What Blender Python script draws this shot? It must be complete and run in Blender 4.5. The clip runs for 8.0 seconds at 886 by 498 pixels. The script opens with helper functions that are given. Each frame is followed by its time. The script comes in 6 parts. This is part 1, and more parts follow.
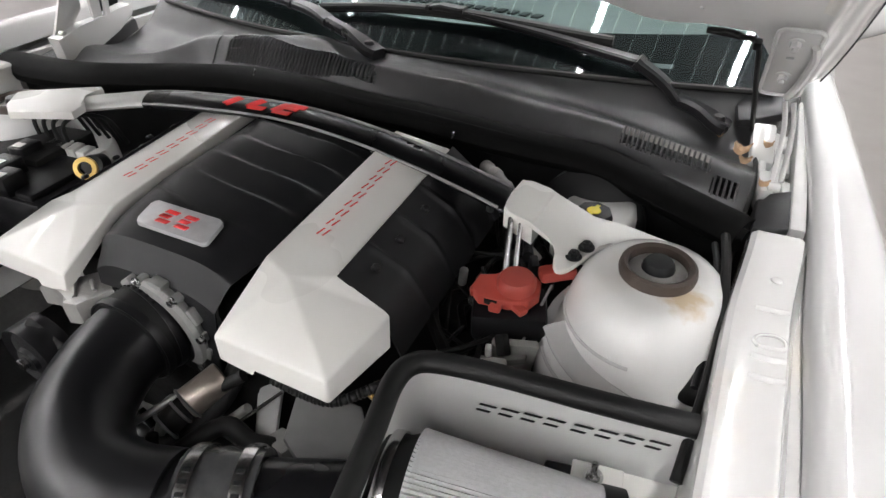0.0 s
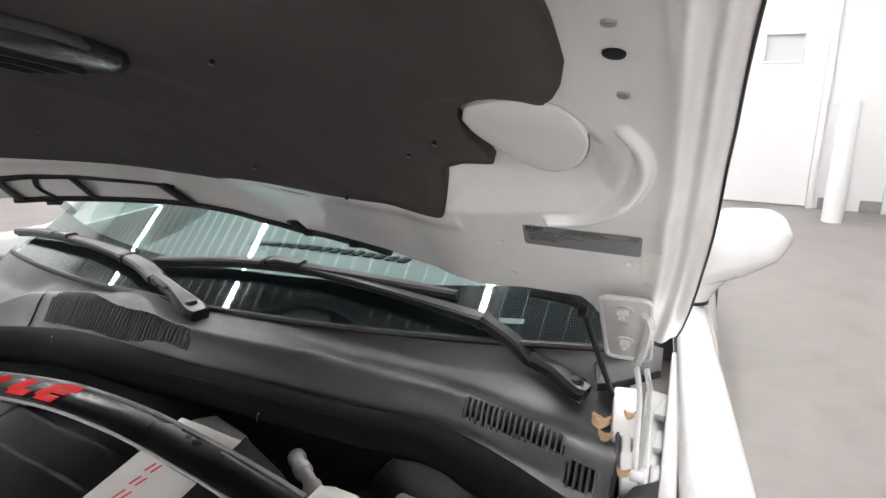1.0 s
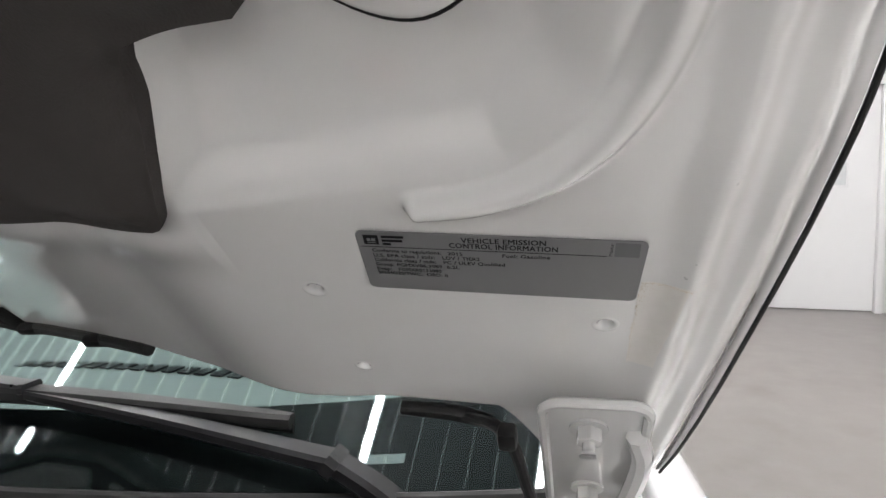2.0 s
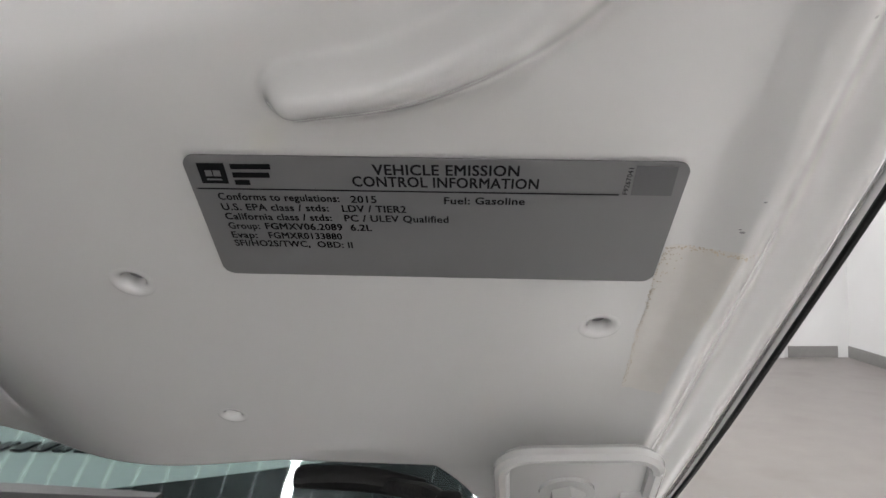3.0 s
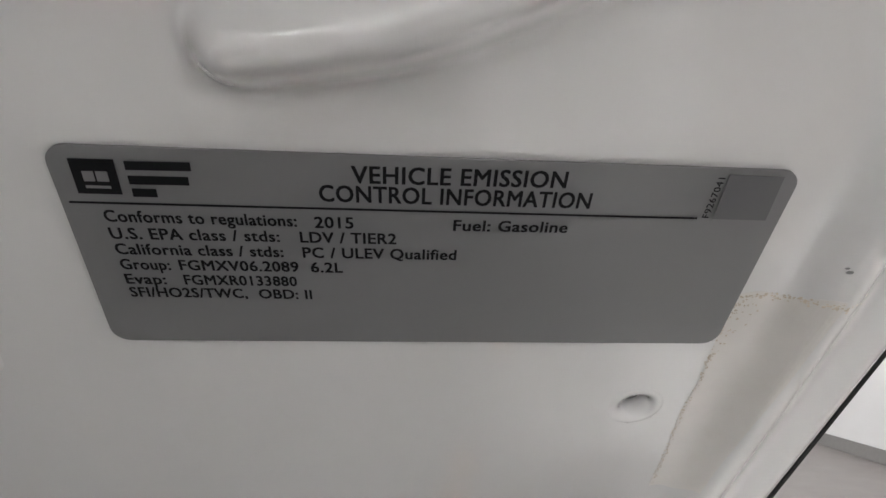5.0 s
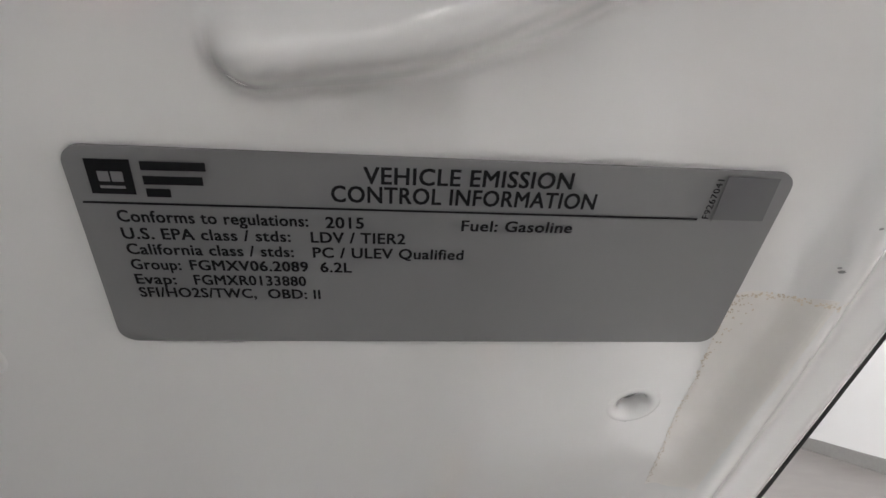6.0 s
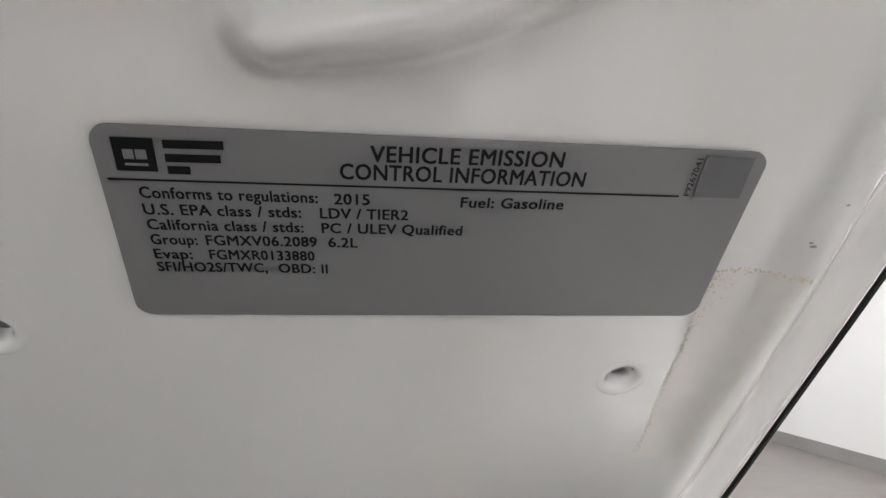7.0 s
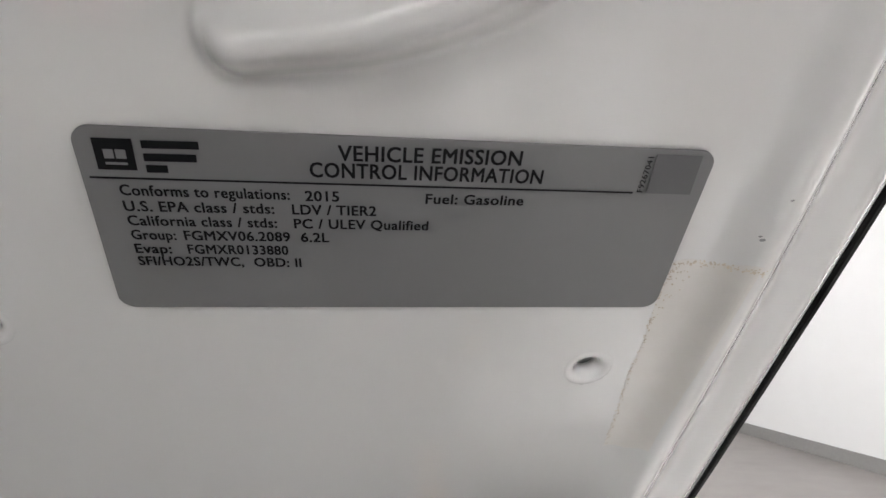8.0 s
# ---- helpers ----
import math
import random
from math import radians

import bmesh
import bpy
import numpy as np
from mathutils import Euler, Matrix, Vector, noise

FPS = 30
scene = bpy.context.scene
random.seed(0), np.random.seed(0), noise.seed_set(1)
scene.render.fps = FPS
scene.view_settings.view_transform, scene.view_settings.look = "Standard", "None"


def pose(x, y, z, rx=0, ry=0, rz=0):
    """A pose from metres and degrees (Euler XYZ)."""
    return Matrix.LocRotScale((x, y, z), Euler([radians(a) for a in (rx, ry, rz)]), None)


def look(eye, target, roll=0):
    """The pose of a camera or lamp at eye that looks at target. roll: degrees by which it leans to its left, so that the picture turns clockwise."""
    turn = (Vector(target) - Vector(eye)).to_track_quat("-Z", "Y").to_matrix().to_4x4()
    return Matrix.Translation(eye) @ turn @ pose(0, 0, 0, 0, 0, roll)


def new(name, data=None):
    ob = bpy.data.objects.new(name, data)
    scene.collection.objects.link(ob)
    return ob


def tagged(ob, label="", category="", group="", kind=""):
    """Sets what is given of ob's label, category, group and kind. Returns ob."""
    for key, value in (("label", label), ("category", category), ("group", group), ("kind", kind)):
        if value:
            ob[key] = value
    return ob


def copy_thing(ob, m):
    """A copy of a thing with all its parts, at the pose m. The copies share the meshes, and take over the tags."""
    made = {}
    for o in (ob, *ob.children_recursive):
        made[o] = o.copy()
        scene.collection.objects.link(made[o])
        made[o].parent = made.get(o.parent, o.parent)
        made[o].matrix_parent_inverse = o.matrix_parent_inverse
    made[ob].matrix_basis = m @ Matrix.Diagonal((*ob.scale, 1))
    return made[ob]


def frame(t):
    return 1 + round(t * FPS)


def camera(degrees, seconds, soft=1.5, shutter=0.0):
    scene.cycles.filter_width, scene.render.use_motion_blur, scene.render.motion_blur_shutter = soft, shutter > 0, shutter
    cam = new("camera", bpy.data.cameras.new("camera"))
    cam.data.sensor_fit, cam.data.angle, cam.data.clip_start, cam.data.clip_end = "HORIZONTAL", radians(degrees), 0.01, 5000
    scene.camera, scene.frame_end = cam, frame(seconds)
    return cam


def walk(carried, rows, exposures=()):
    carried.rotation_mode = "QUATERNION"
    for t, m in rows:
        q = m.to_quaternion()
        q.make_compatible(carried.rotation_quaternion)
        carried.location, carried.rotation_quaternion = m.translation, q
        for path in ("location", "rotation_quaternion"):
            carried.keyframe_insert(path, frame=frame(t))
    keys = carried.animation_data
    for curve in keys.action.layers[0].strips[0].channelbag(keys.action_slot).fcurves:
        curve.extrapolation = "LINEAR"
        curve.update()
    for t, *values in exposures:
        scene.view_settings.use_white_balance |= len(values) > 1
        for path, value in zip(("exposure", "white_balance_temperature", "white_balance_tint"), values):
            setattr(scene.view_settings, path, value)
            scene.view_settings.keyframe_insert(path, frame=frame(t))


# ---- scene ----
cam = camera(72.4, 8.0)
PATH = [
    (0, (0.6068, 0.0418, 1.4047), (-0.1347, 1.4690, 0.2159), -1.25),
    (0.5, (0.6866, 0.1079, 1.4335), (-0.0998, 1.7406, 0.5875), -0.42),
    (1, (0.7116, 0.2955, 1.4112), (-0.0196, 2.0640, 0.8300), -1.22),
    (1.5, (0.6740, 0.5189, 1.3368), (0.1051, 2.4083, 1.0109), -1.21),
    (2, (0.6501, 0.6271, 1.2780), (0.2256, 2.5703, 1.0691), -1.68),
    (3.5, (0.6253, 0.7488, 1.2381), (0.5675, 2.7467, 1.3087), -2.46),
    (4, (0.6175, 0.7646, 1.2371), (0.6289, 2.7592, 1.3840), -2.60),
    (4.5, (0.6164, 0.7690, 1.2361), (0.6724, 2.7587, 1.4306), -2.78),
    (6, (0.6121, 0.7673, 1.2342), (0.7517, 2.7481, 1.4735), -3.13),
    (6.5, (0.6092, 0.7619, 1.2330), (0.7740, 2.7404, 1.4747), -3.34),
    (7, (0.6094, 0.7610, 1.2288), (0.7848, 2.7383, 1.4728), -3.53),
    (7.5, (0.6098, 0.7598, 1.2275), (0.7969, 2.7361, 1.4712), -3.66),
    (8, (0.6141, 0.7546, 1.2263), (0.8062, 2.7298, 1.4743), -3.82),
]
walk(cam, [(t, look(eye, target, roll)) for t, eye, target, roll in PATH], [(0.0, 0.58), (0.6, 0.80), (1.1, 0.96), (1.6, 0.72), (2.2, 0.63), (3.5, 0.51), (4.5, 0.49), (6.0, 0.60), (8.0, 0.72)])

# ---- world and light ----
world = bpy.data.worlds.new("world")
scene.world = world
world.use_nodes = True
world.node_tree.nodes["Background"].inputs[0].default_value = (0.9, 0.95, 1.0, 1)
world.node_tree.nodes["Background"].inputs[1].default_value = 0.05
TUBE_POWER = 84.0
CEILING = 4.3


# ---- materials ----
def socket(bsdf, name, value):
    if name in bsdf.inputs:
        bsdf.inputs[name].default_value = value


def material(name, colour, rough=0.5, metal=0.0, vary=0.06, scale=40.0, bump=0.0, bump_scale=300.0, coat=0.0, spots=None, spec=None):
    """Principled surface with two scales of colour variation, roughness variation and fine relief."""
    m = bpy.data.materials.new(name)
    m.use_nodes = True
    t = m.node_tree
    b = t.nodes["Principled BSDF"]
    socket(b, "Metallic", metal)
    socket(b, "Coat Weight", coat)
    socket(b, "Coat Roughness", 0.03)
    if spec is not None:
        socket(b, "Specular IOR Level", spec)
    co = t.nodes.new("ShaderNodeTexCoord")
    n1, n2 = t.nodes.new("ShaderNodeTexNoise"), t.nodes.new("ShaderNodeTexNoise")
    n1.inputs["Scale"].default_value, n2.inputs["Scale"].default_value = scale * 0.12, scale
    n1.inputs["Detail"].default_value = n2.inputs["Detail"].default_value = 4
    add = t.nodes.new("ShaderNodeMath")
    add.operation = "ADD"
    for n in (n1, n2):
        t.links.new(co.outputs["Object"], n.inputs["Vector"])
    t.links.new(n1.outputs["Fac"], add.inputs[0])
    t.links.new(n2.outputs["Fac"], add.inputs[1])
    ramp = t.nodes.new("ShaderNodeMapRange")
    ramp.inputs[1].default_value, ramp.inputs[2].default_value = 0.6, 1.4
    ramp.inputs[3].default_value, ramp.inputs[4].default_value = 1 - vary, 1 + vary
    t.links.new(add.outputs[0], ramp.inputs[0])
    mix = t.nodes.new("ShaderNodeVectorMath")
    mix.operation = "SCALE"
    mix.inputs[0].default_value = colour
    t.links.new(ramp.outputs[0], mix.inputs["Scale"])
    last = mix.outputs[0]
    if spots:
        tint, size, amount = spots
        n3 = t.nodes.new("ShaderNodeTexNoise")
        n3.inputs["Scale"].default_value, n3.inputs["Detail"].default_value = size, 6
        t.links.new(co.outputs["Object"], n3.inputs["Vector"])
        cut = t.nodes.new("ShaderNodeMapRange")
        cut.inputs[1].default_value, cut.inputs[2].default_value = 0.55, 0.75
        cut.inputs[3].default_value, cut.inputs[4].default_value = 0.0, amount
        t.links.new(n3.outputs["Fac"], cut.inputs[0])
        blend = t.nodes.new("ShaderNodeMix")
        blend.data_type = "RGBA"
        t.links.new(cut.outputs[0], blend.inputs[0])
        t.links.new(last, blend.inputs[6])
        blend.inputs[7].default_value = (*tint, 1)
        last = blend.outputs[2]
    t.links.new(last, b.inputs["Base Color"])
    rr = t.nodes.new("ShaderNodeMapRange")
    rr.inputs[1].default_value, rr.inputs[2].default_value = 0.3, 0.7
    rr.inputs[3].default_value, rr.inputs[4].default_value = max(0.02, rough * 0.85), min(1.0, rough * 1.15)
    t.links.new(n1.outputs["Fac"], rr.inputs[0])
    t.links.new(rr.outputs[0], b.inputs["Roughness"])
    if bump:
        n4 = t.nodes.new("ShaderNodeTexNoise")
        n4.inputs["Scale"].default_value, n4.inputs["Detail"].default_value = bump_scale, 3
        t.links.new(co.outputs["Object"], n4.inputs["Vector"])
        bp = t.nodes.new("ShaderNodeBump")
        bp.inputs["Strength"].default_value, bp.inputs["Distance"].default_value = bump, 0.002
        t.links.new(n4.outputs["Fac"], bp.inputs["Height"])
        t.links.new(bp.outputs[0], b.inputs["Normal"])
    return m


def glowing(name, colour, power):
    m = bpy.data.materials.new(name)
    m.use_nodes = True
    b = m.node_tree.nodes["Principled BSDF"]
    socket(b, "Emission Color", (*colour, 1))
    socket(b, "Emission Strength", power)
    return m


def glass(name, tint, rough=0.0, mix=0.5):
    """Thin tinted sheet: see-through with a mirror gloss."""
    m = bpy.data.materials.new(name)
    m.use_nodes = True
    t = m.node_tree
    t.nodes.remove(t.nodes["Principled BSDF"])
    tr, gl, fr, mx = (t.nodes.new("ShaderNode" + k) for k in ("BsdfTransparent", "BsdfGlossy", "LayerWeight", "MixShader"))
    tr.inputs[0].default_value = (*tint, 1)
    gl.inputs["Roughness"].default_value = rough
    fr.inputs[0].default_value = 0.5
    # gloss of each face: 4 percent square on, rising with the fifth power towards grazing
    pw, sc2 = t.nodes.new("ShaderNodeMath"), t.nodes.new("ShaderNodeMath")
    pw.operation, sc2.operation = "POWER", "MULTIPLY_ADD"
    pw.inputs[1].default_value = 5.0
    sc2.inputs[1].default_value, sc2.inputs[2].default_value = 0.96, 0.04
    t.links.new(fr.outputs["Facing"], pw.inputs[0])
    t.links.new(pw.outputs[0], sc2.inputs[0])
    t.links.new(sc2.outputs[0], mx.inputs[0])
    t.links.new(tr.outputs[0], mx.inputs[1])
    t.links.new(gl.outputs[0], mx.inputs[2])
    t.links.new(mx.outputs[0], t.nodes["Material Output"].inputs[0])
    return m


PAINT = material("white_car_paint", (0.53, 0.528, 0.523), 0.2, vary=0.012, scale=12, coat=0.8)
PAINT_DUSTY = material("white_paint_inner_panel", (0.77, 0.765, 0.755), 0.12, vary=0.02, scale=9, coat=1.0, spots=((0.58, 0.55, 0.50), 14, 0.07), bump=0.002, bump_scale=90)
PAINT_TOWER = material("white_paint_tower_stained", (0.53, 0.527, 0.518), 0.2, vary=0.03, scale=14, coat=0.6, spots=((0.62, 0.50, 0.33), 9, 0.28))
def rust_bloom(m, centre, reach):
    """Blends a ragged rusty bloom of a given reach into a paint."""
    t = m.node_tree
    b = t.nodes["Principled BSDF"]
    before = b.inputs["Base Color"].links[0].from_socket
    co, dist, noise, mul, cut, blend = (t.nodes.new("ShaderNode" + k) for k in ("TexCoord", "VectorMath", "TexNoise", "Math", "MapRange", "Mix"))
    dist.operation, mul.operation, blend.data_type = "DISTANCE", "MULTIPLY_ADD", "RGBA"
    dist.inputs[1].default_value = centre
    noise.inputs["Scale"].default_value, noise.inputs["Detail"].default_value = 70, 7
    t.links.new(co.outputs["Object"], dist.inputs[0])
    t.links.new(co.outputs["Object"], noise.inputs["Vector"])
    mul.inputs[1].default_value = reach * 1.6
    t.links.new(noise.outputs["Fac"], mul.inputs[0])
    t.links.new(dist.outputs["Value"], mul.inputs[2])
    cut.inputs[1].default_value, cut.inputs[2].default_value = reach * 1.15, reach * 1.95
    cut.inputs[3].default_value, cut.inputs[4].default_value = 0.75, 0.0
    t.links.new(mul.outputs[0], cut.inputs[0])
    t.links.new(cut.outputs[0], blend.inputs[0])
    t.links.new(before, blend.inputs[6])
    blend.inputs[7].default_value = (0.50, 0.36, 0.18, 1)
    t.links.new(blend.outputs[2], b.inputs["Base Color"])
    return m


TOWER_RUST = rust_bloom(material("white_paint_tower_rusty", (0.71, 0.705, 0.69), 0.2, vary=0.03, scale=14, coat=0.7, spots=((0.62, 0.52, 0.38), 9, 0.2)), (0.612, 0.628, 0.942), 0.030)
WORN_RUBBER = material("worn_brown_rubber", (0.055, 0.040, 0.032), 0.5, vary=0.3, scale=60, bump=0.3, bump_scale=300)
COVER_WHITE = material("white_painted_plastic", (0.69, 0.68, 0.65), 0.28, vary=0.02, scale=18, coat=0.3)
BLACK = material("black_plastic_textured", (0.009, 0.009, 0.010), 0.38, vary=0.2, scale=60, bump=0.2, bump_scale=900, spec=0.25)
EMBLEM_RED = material("red_emblem_paint", (0.72, 0.012, 0.010), 0.5, vary=0.08, scale=90, spec=0.1)
CASTING = material("dull_grey_casting", (0.27, 0.27, 0.265), 0.55, 0.35, vary=0.22, scale=55, bump=0.35, bump_scale=320, spots=((0.14, 0.135, 0.13), 40, 0.6))
# heat shield's white, lifted above COVER_WHITE for light missing inside the box
LIFTED_WHITE = material("white_powder_coat_lifted", (0.82, 0.82, 0.81), 0.42, vary=0.02, scale=30, bump=0.06, bump_scale=600)
BAR_BLACK = material("satin_black_bar_paint", (0.004, 0.004, 0.0045), 0.26, vary=0.2, scale=40, spec=0.22)
COWL = material("weathered_black_cowl_plastic", (0.040, 0.040, 0.041), 0.33, vary=0.2, scale=30, bump=0.25, bump_scale=1100, spots=((0.048, 0.048, 0.048), 7, 0.5))
GLOSS_BLACK = material("satin_black_tube", (0.007, 0.007, 0.008), 0.30, vary=0.2, scale=40, bump=0.04, bump_scale=700)
RUBBER = material("black_rubber", (0.009, 0.009, 0.009), 0.5, vary=0.25, scale=50, bump=0.15, bump_scale=600, spec=0.25)
DIRTY_BLACK = material("dark_engine_grime", (0.008, 0.008, 0.008), 0.6, vary=0.4, scale=25, bump=0.4, bump_scale=120, spots=((0.03, 0.027, 0.023), 18, 0.5), spec=0.15)
SEAL = material("matt_black_sponge_seal", (0.004, 0.004, 0.004), 0.7, vary=0.2, scale=40, bump=0.15, bump_scale=700, spec=0.06)
LINER = material("charcoal_felt_liner", (0.053, 0.048, 0.046), 0.85, vary=0.10, scale=40, bump=0.22, bump_scale=900, spots=((0.038, 0.036, 0.035), 6, 0.3), spec=0.25)
ALU = material("cast_aluminium", (0.38, 0.375, 0.36), 0.46, 0.55, vary=0.2, scale=35, bump=0.5, bump_scale=220, spots=((0.12, 0.11, 0.10), 22, 0.7))
CHROME = material("bright_steel", (0.62, 0.62, 0.62), 0.2, 1.0, vary=0.08, scale=60)
STEEL = material("dull_steel_bolt", (0.30, 0.30, 0.30), 0.38, 0.9, vary=0.15, scale=80)
RED = material("red_plastic", (0.36, 0.055, 0.04), 0.5, vary=0.12, scale=40, bump=0.15, bump_scale=600)
RED_INK = material("red_print", (0.62, 0.03, 0.03), 0.4, vary=0.08, scale=60)
YELLOW = material("yellow_cap_plastic", (0.75, 0.62, 0.03), 0.4, vary=0.06)
BRASS = material("yellow_brass_ring", (0.62, 0.42, 0.12), 0.4, 0.4, vary=0.15)
RESERVOIR = material("cloudy_reservoir_plastic", (0.50, 0.50, 0.48), 0.5, vary=0.06, bump=0.1)
VINYL = material("silver_grey_label_vinyl", (0.19, 0.19, 0.194), 0.36, vary=0.03, scale=25)
INK = material("black_ink", (0.007, 0.007, 0.008), 0.6, vary=0.1, spec=0.2)
GREY_INK = material("grey_code_ink", (0.12, 0.12, 0.125), 0.5, vary=0.1)
FILTER = material("grey_filter_gauze", (0.50, 0.50, 0.50), 0.7, vary=0.12, scale=200, bump=0.1, bump_scale=900)
STAIN = material("dried_sealer_film", (0.70, 0.675, 0.64), 0.3, vary=0.04, scale=160, bump=0.03, bump_scale=900, coat=0.5, spots=((0.62, 0.57, 0.50), 120, 0.25))
CRUMB = material("old_glue_crumb", (0.54, 0.47, 0.38), 0.7, vary=0.3, scale=400)
DULL_METAL = material("dusty_grey_sheet_metal", (0.40, 0.40, 0.39), 0.45, 0.2, vary=0.12, scale=25)
DRY_LEAF = material("dry_leaf", (0.33, 0.215, 0.125), 0.8, vary=0.3, scale=150, bump=0.4)
FLOOR = material("grey_sealed_concrete", (0.19, 0.174, 0.166), 0.38, vary=0.12, scale=6, bump=0.05, bump_scale=60, spots=((0.135, 0.118, 0.110), 1.6, 0.75))
WALL = material("white_wall_paint", (0.53, 0.53, 0.528), 0.55, vary=0.02, scale=6, bump=0.06, bump_scale=120)
DOOR_PAINT = material("white_door_paint", (0.56, 0.56, 0.56), 0.4, vary=0.015, scale=8)
BASE = material("grey_vinyl_base", (0.17, 0.165, 0.16), 0.5, vary=0.1)
DECK = material("grey_ceiling_deck", (0.25, 0.25, 0.26), 0.5, vary=0.15, scale=3)
DECK_SEAM = material("pale_deck_seam", (0.92, 0.92, 0.93), 0.5, vary=0.1)
TUBE = glowing("led_tube_glow", (1.0, 0.985, 0.985), TUBE_POWER)
WINDSCREEN = glass("tinted_windscreen", (0.83, 0.945, 0.93))
# opaque pale colour puts the bright reflection into the door panes
PALE_PANE = material("pale_bright_pane", (0.46, 0.48, 0.48), 0.12, vary=0.05, scale=4)
DASH = material("dark_dashboard", (0.007, 0.007, 0.008), 0.6, vary=0.15, spec=0.1)
LIGHT_CLOTH = material("grey_dashboard_top", (0.115, 0.117, 0.117), 0.8, vary=0.1, spec=0.1)

COUPLER = material("glossy_dark_silicone", (0.035, 0.035, 0.036), 0.16, vary=0.5, scale=60, bump=0.5, bump_scale=70)
FRIT = material("black_fired_glass_border", (0.009, 0.009, 0.0095), 0.8, vary=0.1, spec=0.0)
BEAD = material("satin_grey_bead", (0.48, 0.48, 0.47), 0.35, 0.3, vary=0.08)
GREY_PLASTIC = material("dusty_grey_plastic", (0.16, 0.16, 0.155), 0.5, vary=0.12, scale=40)
BRONZED = material("heat_tinted_steel", (0.36, 0.31, 0.27), 0.35, 0.7, vary=0.2, scale=50)
WIPER = material("satin_black_wiper_steel", (0.010, 0.010, 0.011), 0.30, vary=0.2, scale=40, spec=0.28)
BADGE = material("brushed_badge_metal", (0.62, 0.62, 0.63), 0.34, 0.55, vary=0.12, scale=90)
VENT = material("glossy_black_vent", (0.02, 0.021, 0.024), 0.18, vary=0.2)
TYRE = material("tyre_rubber", (0.02, 0.02, 0.02), 0.75, vary=0.2, bump=0.3)

# ---- mesh helpers ----
LOC = {}


def thing(name, label, category, loc=(0, 0, 0), group="", kind=""):
    """An Empty at a thing's base; its parts are modelled in world places."""
    ob = new(name)
    ob.empty_display_size = 0.05
    ob.location = loc
    LOC[ob.name] = Vector(loc)
    return tagged(ob, label, category, group, kind)


def finish(name, bm, mat, smooth=35):
    bmesh.ops.recalc_face_normals(bm, faces=bm.faces)
    me = bpy.data.meshes.new(name)
    bm.to_mesh(me)
    bm.free()
    me.materials.append(mat)
    if smooth:
        for p in me.polygons:
            p.use_smooth = True
        me.set_sharp_from_angle(angle=radians(smooth))
    return me


def part(name, bm, mat, parent, label="", smooth=35):
    """Links a bmesh as one mesh object under a thing or a part."""
    ob = new(name, finish(name, bm, mat, smooth) if isinstance(bm, bmesh.types.BMesh) else bm)
    ob.parent = parent
    if parent.name in LOC:
        ob.matrix_parent_inverse = Matrix.Translation(-LOC[parent.name])
    return tagged(ob, label)


def solo(name, bm, mat, label, category, kind="", smooth=35, group=""):
    """A thing that is one mesh."""
    return tagged(new(name, finish(name, bm, mat, smooth)), label, category, group, kind)


def B():
    return bmesh.new()


def box(bm, centre, size, turn=(0, 0, 0), bevel=0.0, segments=2):
    m = Matrix.LocRotScale(centre, Euler([radians(a) for a in turn]), size)
    made = bmesh.ops.create_cube(bm, size=1.0, matrix=m)
    if bevel:
        edges = list({e for v in made["verts"] for e in v.link_edges})
        bmesh.ops.bevel(bm, geom=edges, offset=bevel, segments=segments, affect="EDGES", profile=0.5)
    return bm


def frame_of(way):
    z = Vector(way).normalized()
    x = z.orthogonal().normalized()
    return Matrix((x, z.cross(x), z)).transposed()


def rod(bm, a, b, r, r2=None, n=16, bevel=0.0):
    a, b = Vector(a), Vector(b)
    m = Matrix.Translation((a + b) / 2) @ frame_of(b - a).to_4x4()
    made = bmesh.ops.create_cone(bm, cap_ends=True, segments=n, radius1=r, radius2=r if r2 is None else r2, depth=(b - a).length, matrix=m)
    if bevel:
        rims = [e for e in {e for v in made["verts"] for e in v.link_edges} if any(len(f.verts) > 4 for f in e.link_faces)]
        bmesh.ops.bevel(bm, geom=rims, offset=bevel, segments=2, affect="EDGES", profile=0.5)
    return bm


def lathe(bm, profile, centre=(0, 0, 0), axis=(0, 0, 1), n=40, squash=(1, 1)):
    """Turns (radius, height) pairs about an axis."""
    m = Matrix.Translation(centre) @ frame_of(axis).to_4x4() if tuple(axis) != (0, 0, 1) else Matrix.Translation(centre)
    rings = []
    for r, h in profile:
        if r < 1e-6:
            rings.append([bm.verts.new(m @ Vector((0, 0, h)))])
        else:
            rings.append([bm.verts.new(m @ Vector((r * squash[0] * math.cos(2 * math.pi * k / n), r * squash[1] * math.sin(2 * math.pi * k / n), h))) for k in range(n)])
    for p, q in zip(rings, rings[1:]):
        for k in range(n):
            j = (k + 1) % n
            loop = [p[k % len(p)], p[j % len(p)], q[j % len(q)], q[k % len(q)]]
            loop = list(dict.fromkeys(loop))
            if len(loop) > 2:
                bm.faces.new(loop)
    return bm


def glide(points, steps=8):
    """A smooth line through points."""
    p = [Vector(q) for q in points]
    p = [2 * p[0] - p[1]] + p + [2 * p[-1] - p[-2]]
    out = []
    for i in range(1, len(p) - 2):
        for k in range(steps):
            s = k / steps
            a, b, c, d = p[i - 1:i + 3]
            out.append(0.5 * (2 * b + (c - a) * s + (2 * a - 5 * b + 4 * c - d) * s * s + (3 * b - a - 3 * c + d) * s ** 3))
    return out + [p[-2]]


